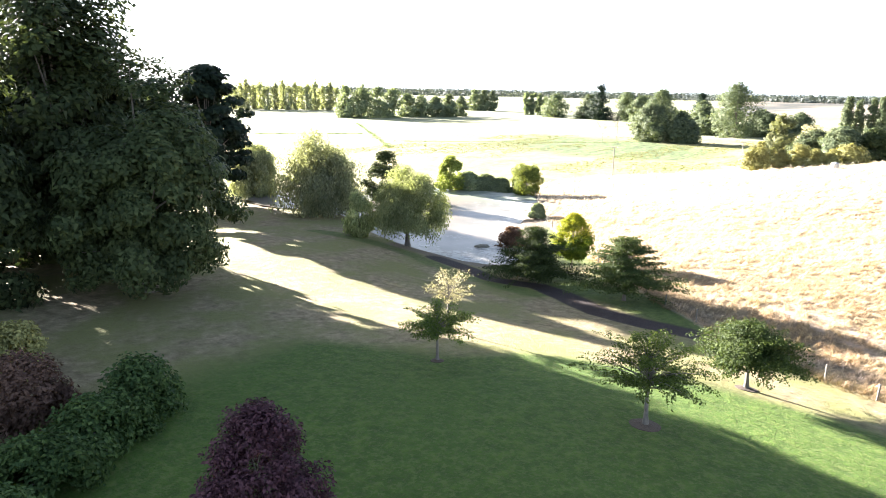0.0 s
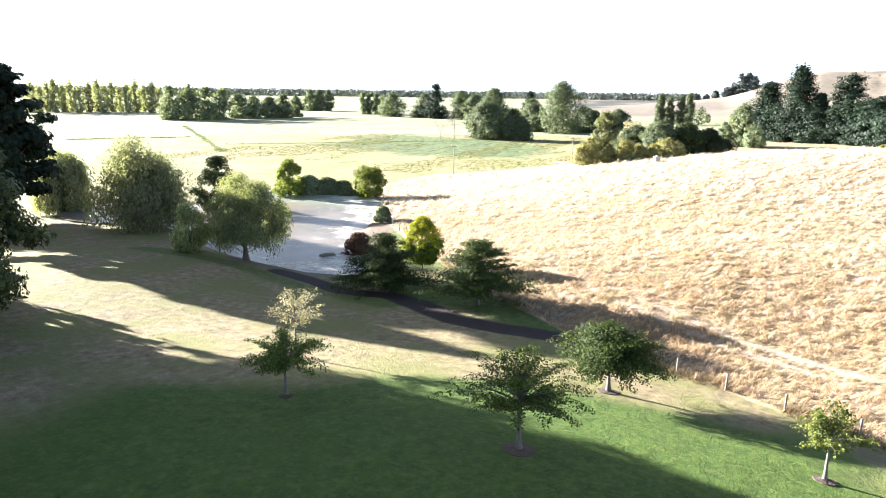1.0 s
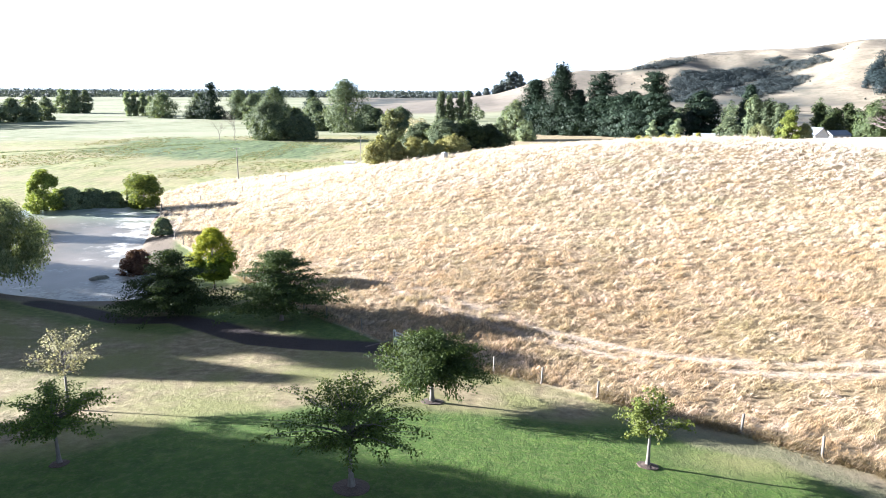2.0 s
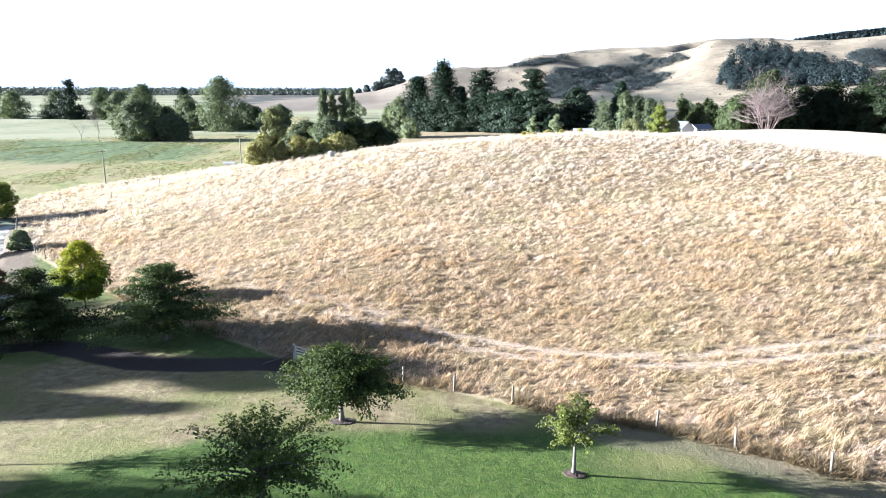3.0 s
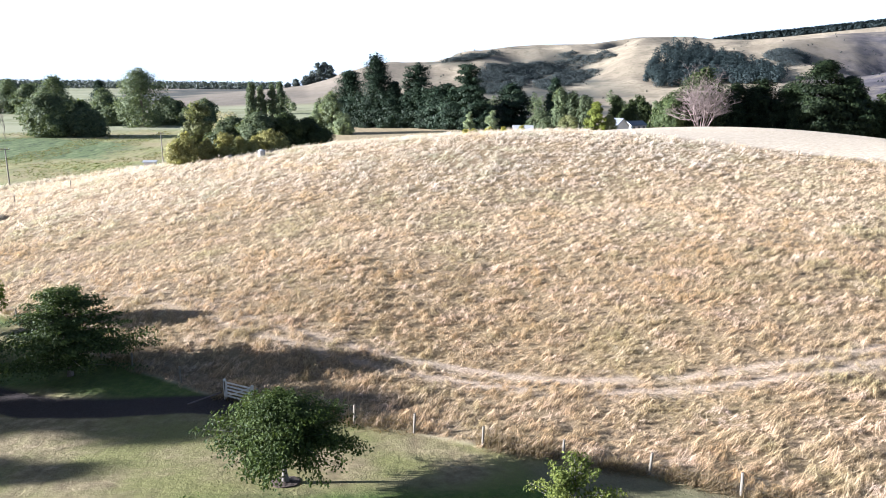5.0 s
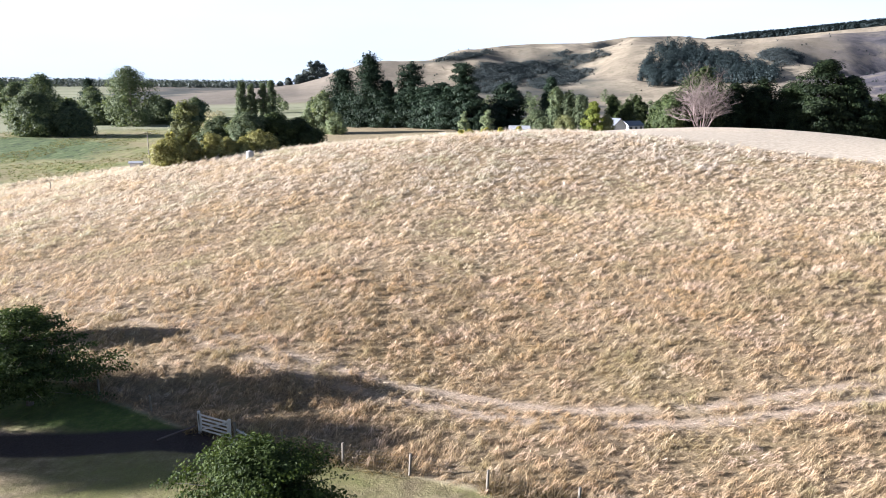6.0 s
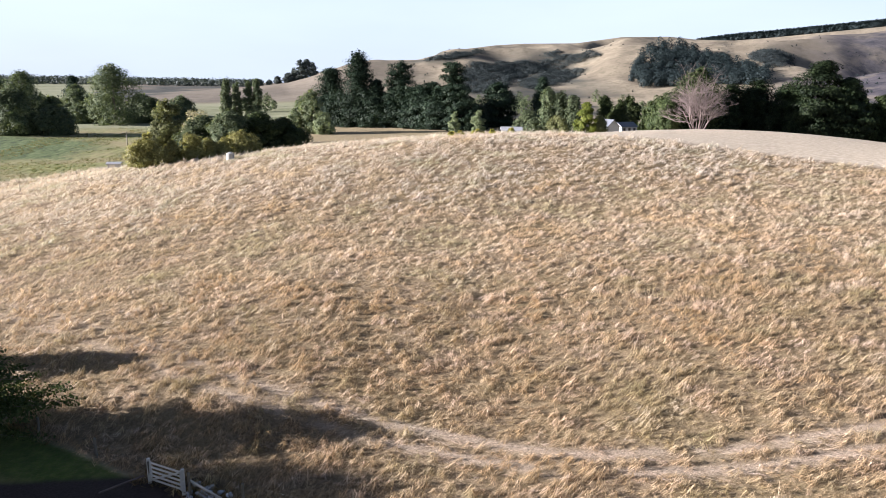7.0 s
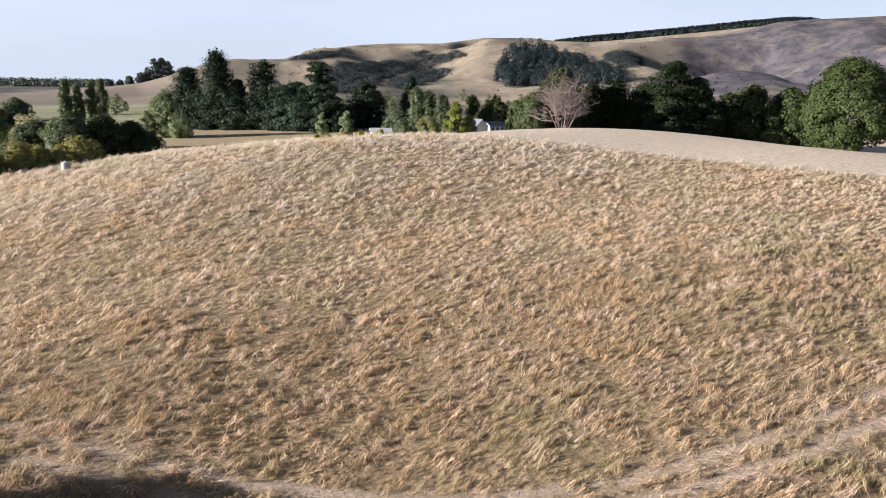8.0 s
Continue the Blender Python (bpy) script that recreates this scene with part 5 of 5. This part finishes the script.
bx, by = bx[keep][:1900], by[keep][:1900]
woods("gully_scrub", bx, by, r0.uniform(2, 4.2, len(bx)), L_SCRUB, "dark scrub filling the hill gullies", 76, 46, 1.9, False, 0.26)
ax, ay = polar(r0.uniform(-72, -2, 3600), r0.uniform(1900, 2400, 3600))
woods("horizon_woods", ax, ay, r0.uniform(12, 22, 3600), L_HAZED, "dark line of woods on the horizon", 73, 16, 1.1, False, 0.24)
ax, ay = polar(np.concatenate([r0.uniform(8, 50, 130), r0.uniform(36, 55, 90)]), np.concatenate([r0.uniform(640, 1050, 130), r0.uniform(560, 1100, 90)]))
woods("hill_bushes", ax, ay, r0.uniform(1.2, 2.8, 220), L_WOOD, "lone dark bushes dotted over the brown hills", 77, 14, 0.6, False, 0.4)
SHOULDER = [(1, 905, 11, 16), (8.5, 908, 14, 16), (16, 903, 23, 16), (24, 906, 22, 18), (31, 902, 16, 14)]
far_tree("pine_tree", SHOULDER, L_HAZED, "dark spreading pine on the hill shoulder", "umbrella", 320, "pines on the hill shoulder", 0.0, 80, 40, 0.075, 0.14, 0.5, hollow=0.4, limbs=4)
far_tree("tree", [(-34, 905, 8, 10), (-22, 907, 6, 9), (-12, 905, 9, 11)], L_HAZED, "small dark tree on the far rise", "dome", 330, "small trees on the far rise", 0.1, 50, 30, 0.08, 0.17)
ax, ay = polar(r0.uniform(-4, 44, 90), r0.uniform(420, 640, 90))
woods("distant_trees", ax, ay, r0.uniform(7, 13, 90), L_FAR, "scattered trees at the foot of the hills", 75, 240, 0.4, False, 0.09)


# ---- fence and gate ----
def post_bm(h, rad):
    bm = bmesh.new()
    bmesh.ops.create_cone(bm, cap_ends=True, segments=9, radius1=rad, radius2=rad * 0.92, depth=h + 0.3, matrix=Matrix.Translation((0, 0, (h - 0.3) / 2)))
    bmesh.ops.bevel(bm, geom=[e for e in bm.edges if abs(e.calc_length()) < rad and e.verts[0].co.z > 0], offset=0.012, segments=1, affect="EDGES")
    return bm


def fence(points, label, height=1.2):
    top = root("fence", points[0][0], points[0][1])
    o = top.matrix_world.translation
    bm = post_bm(height, 0.075)
    me = bpy.data.meshes.new("post")
    bm.to_mesh(me)
    bm.free()
    me.materials.append(POST_WOOD)
    r = random.Random(5)
    for x, y in points:
        p = child("post", me, top)
        p.matrix_basis = pose(x - o.x, y - o.y, gz(x, y) - o.z, r.uniform(-3, 3), r.uniform(-3, 3), r.uniform(0, 360))
    for hgt in (0.25, 0.48, 0.7, 0.92, 1.12):
        pts = [(x - o.x, y - o.y, gz(x, y) - o.z + hgt, 0.0022) for x, y in points]
        v, f = tubes([pts])
        child("wire", mesh_of("wire", v, f, [WIRE]), top)
    return tagged(top, label, "fence", "paddock fences")


def spaced(line, step):
    out = [line[0]]
    for (ax0, ay0), (bx0, by0) in zip(line, line[1:]):
        n = max(1, round(math.dist((ax0, ay0), (bx0, by0)) / step))
        out += [(ax0 + (bx0 - ax0) * k / n, ay0 + (by0 - ay0) * k / n) for k in range(1, n + 1)]
    return out


fence([(-5.3, 26.85)] + FENCE[9:18] + [(28.5, 2), (32, -1), (36, -4.5)], "post and wire fence along the dry paddock")
fence(list(reversed(spaced(FENCE[:8], 4.6))), "post and wire fence running down to the pond")
fence([(-61, 98), (-56, 106), (-51, 115), (-45, 125), (-39, 136), (-33, 146), (-24, 157), (-15, 168)], "old wire fence at the edge of the plain")


def gate(ax0, ay0, bx0, by0):
    top = root("gate", ax0, ay0)
    d = Vector((bx0 - ax0, by0 - ay0, gz(bx0, by0) - gz(ax0, ay0)))
    for k, base in enumerate((Vector((0, 0, 0)), d)):
        bm = bmesh.new()
        box(bm, base + Vector((0, 0, -0.3)), base + Vector((0, 0, 1.32)), 0.16, 0.16, bevel=0.015)
        part("post", bm, GATE_PAINT, top)
    u = d.normalized()
    a, b = u * 0.16, d - u * 0.16
    for k in range(5):
        bm = bmesh.new()
        z = 0.2 + k * 0.23
        box(bm, a + Vector((0, 0, z)), b + Vector((0, 0, z)), 0.04, 0.1, bevel=0.006)
        part("rail", bm, GATE_PAINT, top)
    for p in (a, b):
        bm = bmesh.new()
        box(bm, p + Vector((0, 0, 0.12)), p + Vector((0, 0, 1.2)), 0.05, 0.09, bevel=0.006)
        part("stile", bm, GATE_PAINT, top)
    side = Vector((-u.y, u.x, 0)) * -0.045
    bm = bmesh.new()
    box(bm, a + side + Vector((0, 0, 0.2)), b + side + Vector((0, 0, 1.12)), 0.03, 0.09, bevel=0.006)
    part("brace", bm, GATE_PAINT, top)
    return tagged(top, "weathered white wooden five-bar farm gate, closed", "gate")


gate(-7.4, 28.4, -5.6, 27.0)


def rubble(x, y):
    top = root("rubble_pile", x, y)
    r = random.Random(3)
    for k in range(26):
        bm = bmesh.new()
        s = r.uniform(0.08, 0.24)
        bmesh.ops.create_icosphere(bm, subdivisions=1, radius=s)
        for v in bm.verts:
            v.co *= r.uniform(0.7, 1.2)
            v.co.z *= 0.6
        px, py = r.gauss(0, 0.55), r.gauss(0, 0.4)
        o = part("stone", bm, RUBBLE, top)
        o.matrix_basis = pose(px, py, gz(x + px, y + py) - gz(x, y) + s * 0.2, 0, 0, r.uniform(0, 360))
    tagged(top, "heap of pale broken stones beside the gate", "rubble")
    t2 = root("plank", x, y)
    bm = bmesh.new()
    box(bm, (-0.75, 0.35, 0.75), (1.05, -0.75, 0.06), 0.05, 0.12, bevel=0.006)
    part("board", bm, GATE_PAINT, t2)
    tagged(t2, "loose pale plank leaning on the gate post", "plank")


rubble(-4.6, 26.6)
t3 = root("rail_log", -8.9, 28.0)
v, f = tubes([[(-0.7, -0.35, 0.12, 0.05), (0.3, 0, 0.3, 0.045), (1.3, 0.25, 0.5, 0.04)]])
child("log", mesh_of("log", v, f, [DEAD_WOOD], True), t3)
tagged(t3, "pale rail lying by the gate post", "rail")


# ---- poles, shed, tank and houses ----
def power_pole(x, y, h):
    top = root("power_pole", x, y)
    v, f = tubes([[(0, 0, -0.4, 0.16), (0, 0, h * 0.5, 0.14), (0, 0, h, 0.11)]])
    child("pole", mesh_of("pole", v, f, [POST_WOOD], True), top)
    bm = bmesh.new()
    box(bm, (-0.9, 0, h - 0.35), (0.9, 0, h - 0.35), 0.1, 0.12)
    part("crossarm", bm, POST_WOOD, top)
    for q in (-0.75, 0, 0.75):
        bm = bmesh.new()
        bmesh.ops.create_cone(bm, cap_ends=True, segments=8, radius1=0.05, radius2=0.035, depth=0.18, matrix=Matrix.Translation((q, 0, h - 0.2)))
        part("insulator", bm, WHITE_WALL, top)
    tagged(top, "weathered wooden power pole on the plain", "pole", "power poles")


power_pole(-65.0, 150.5, 8.0)
power_pole(-38.5, 178.0, 8.2)


def house(x, y, w, d, h, rh, rz, roof, label, name="house", windows=3, z=None):
    top = root(name, x, y, z, rz)
    bm = bmesh.new()
    vs = [bm.verts.new(c) for c in ((-w / 2, -d / 2, -2), (w / 2, -d / 2, -2), (w / 2, d / 2, -2), (-w / 2, d / 2, -2), (-w / 2, -d / 2, h), (w / 2, -d / 2, h), (w / 2, d / 2, h), (-w / 2, d / 2, h), (-w / 2, 0, h + rh), (w / 2, 0, h + rh))]
    for q in ((0, 1, 5, 4), (2, 3, 7, 6), (1, 2, 6, 9, 5), (3, 0, 4, 8, 7)):
        bm.faces.new([vs[i] for i in q])
    part("wall", bm, WHITE_WALL, top)
    for s in (-1, 1):
        bm = bmesh.new()
        e, o = 0.35, d / 2 + 0.35
        a = [(-w / 2 - e, s * o, h - 0.35 * rh / (d / 2)), (w / 2 + e, s * o, h - 0.35 * rh / (d / 2)), (w / 2 + e, 0, h + rh + 0.06), (-w / 2 - e, 0, h + rh + 0.06)]
        lo = [bm.verts.new(c) for c in a]
        hi = [bm.verts.new((c[0], c[1], c[2] + 0.12)) for c in a]
        bm.faces.new(lo), bm.faces.new(hi)
        for i in range(4):
            bm.faces.new((lo[i], lo[(i + 1) % 4], hi[(i + 1) % 4], hi[i]))
        bmesh.ops.recalc_face_normals(bm, faces=bm.faces[:])
        part("roof", bm, roof, top)
    for k in range(windows):
        px = -w / 2 + w * (k + 0.5) / windows
        bm = bmesh.new()
        box(bm, (px - 0.6, -d / 2 - 0.01, h * 0.55), (px + 0.6, -d / 2 - 0.01, h * 0.55), 0.06, 1.1)
        win = part("window", bm, WINDOW_DARK, top)
        bm = bmesh.new()
        box(bm, (px - 0.7, -d / 2 - 0.05, h * 0.55 - 0.6), (px + 0.7, -d / 2 - 0.05, h * 0.55 - 0.6), 0.1, 0.07)
        part("sill", bm, WHITE_WALL, win)
    return tagged(top, label, "house" if name == "house" else name)


house(53, 160, 4.6, 2.6, 2.2, 0.6, -12, PALE_ROOF, "long white farm hut in the far paddock", "hut", 3)
house(116, 226, 7.5, 4.6, 2.3, 1.3, 20, z=gz(116, 226) + 1.9, roof=ROOF_IRON, label="white house with a dark iron roof among trees")
house(107, 220, 5.5, 5, 2.4, 2.2, 100, ROOF_IRON, "white gabled house among trees", z=gz(107, 220) + 1.9)
house(-40.0, 170, 2.6, 1.8, 1.3, 0.25, 0, PALE_ROOF, "small pale shed beside the pole", "shed", 0)


def tank(x, y):
    top = root("water_tank", x, y)
    bm = bmesh.new()
    bmesh.ops.create_cone(bm, cap_ends=True, segments=24, radius1=0.66, radius2=0.66, depth=1.3, matrix=Matrix.Translation((0, 0, 0.5)))
    part("wall", bm, TANK_GREY, top)
    bm = bmesh.new()
    bmesh.ops.create_cone(bm, cap_ends=True, segments=24, radius1=0.7, radius2=0.12, depth=0.25, matrix=Matrix.Translation((0, 0, 1.27)))
    part("lid", bm, TANK_GREY, top)
    tagged(top, "pale grey round water tank in the dry grass", "tank")


tank(-10.0, 120.0)

# a stone in the shallow end of the pond
bm = bmesh.new()
bmesh.ops.create_icosphere(bm, subdivisions=3, radius=1.0)
for v in bm.verts:
    v.co = Vector((v.co.x * 1.1, v.co.y * 0.6, v.co.z * 0.45)) * (1 + 0.25 * (noise.noise(v.co * 1.7)))
me = bpy.data.meshes.new("rock")
bm.to_mesh(me)
bm.free()
me.materials.append(ROCK)
o = new("rock", me)
o.matrix_world = pose(-44.4, 50.4, POND_Z - 0.05, 0, 0, 30)
tagged(o, "low brown mud bank showing in the pond", "rock")


# ---- ditch, hedge bottoms and old fence lines on the plain ----
def rushes(name, a, b, n, height, label, seed, mat):
    r = np.random.default_rng(seed)
    t = r.random(n)
    x = a[0] + (b[0] - a[0]) * t + r.normal(size=n) * 0.8
    y = a[1] + (b[1] - a[1]) * t + r.normal(size=n) * 0.8
    tufts(name, x, y, height * r.uniform(0.6, 1.4, n), 6, 0.25, mat, label, seed, 0.3, 0.6)


rushes("ditch_rushes", (-293, 305), (-161, 175), 420, 0.55, "dark rushes along a ditch on the plain", 401, L_SHRUB)
rushes("hedge_bottom", (-254, 190), (-223, 229), 200, 0.9, "low dark growth along a field edge", 402, L_SHRUB)
rushes("hedge_bottom", (-182, 203), (-108, 270), 380, 0.8, "low rough growth along a field edge", 403, L_GREY)
rushes("hedge_bottom", (-69, 122), (-50, 160), 200, 0.5, "rough grass along the old fence line", 404, L_STRAW)
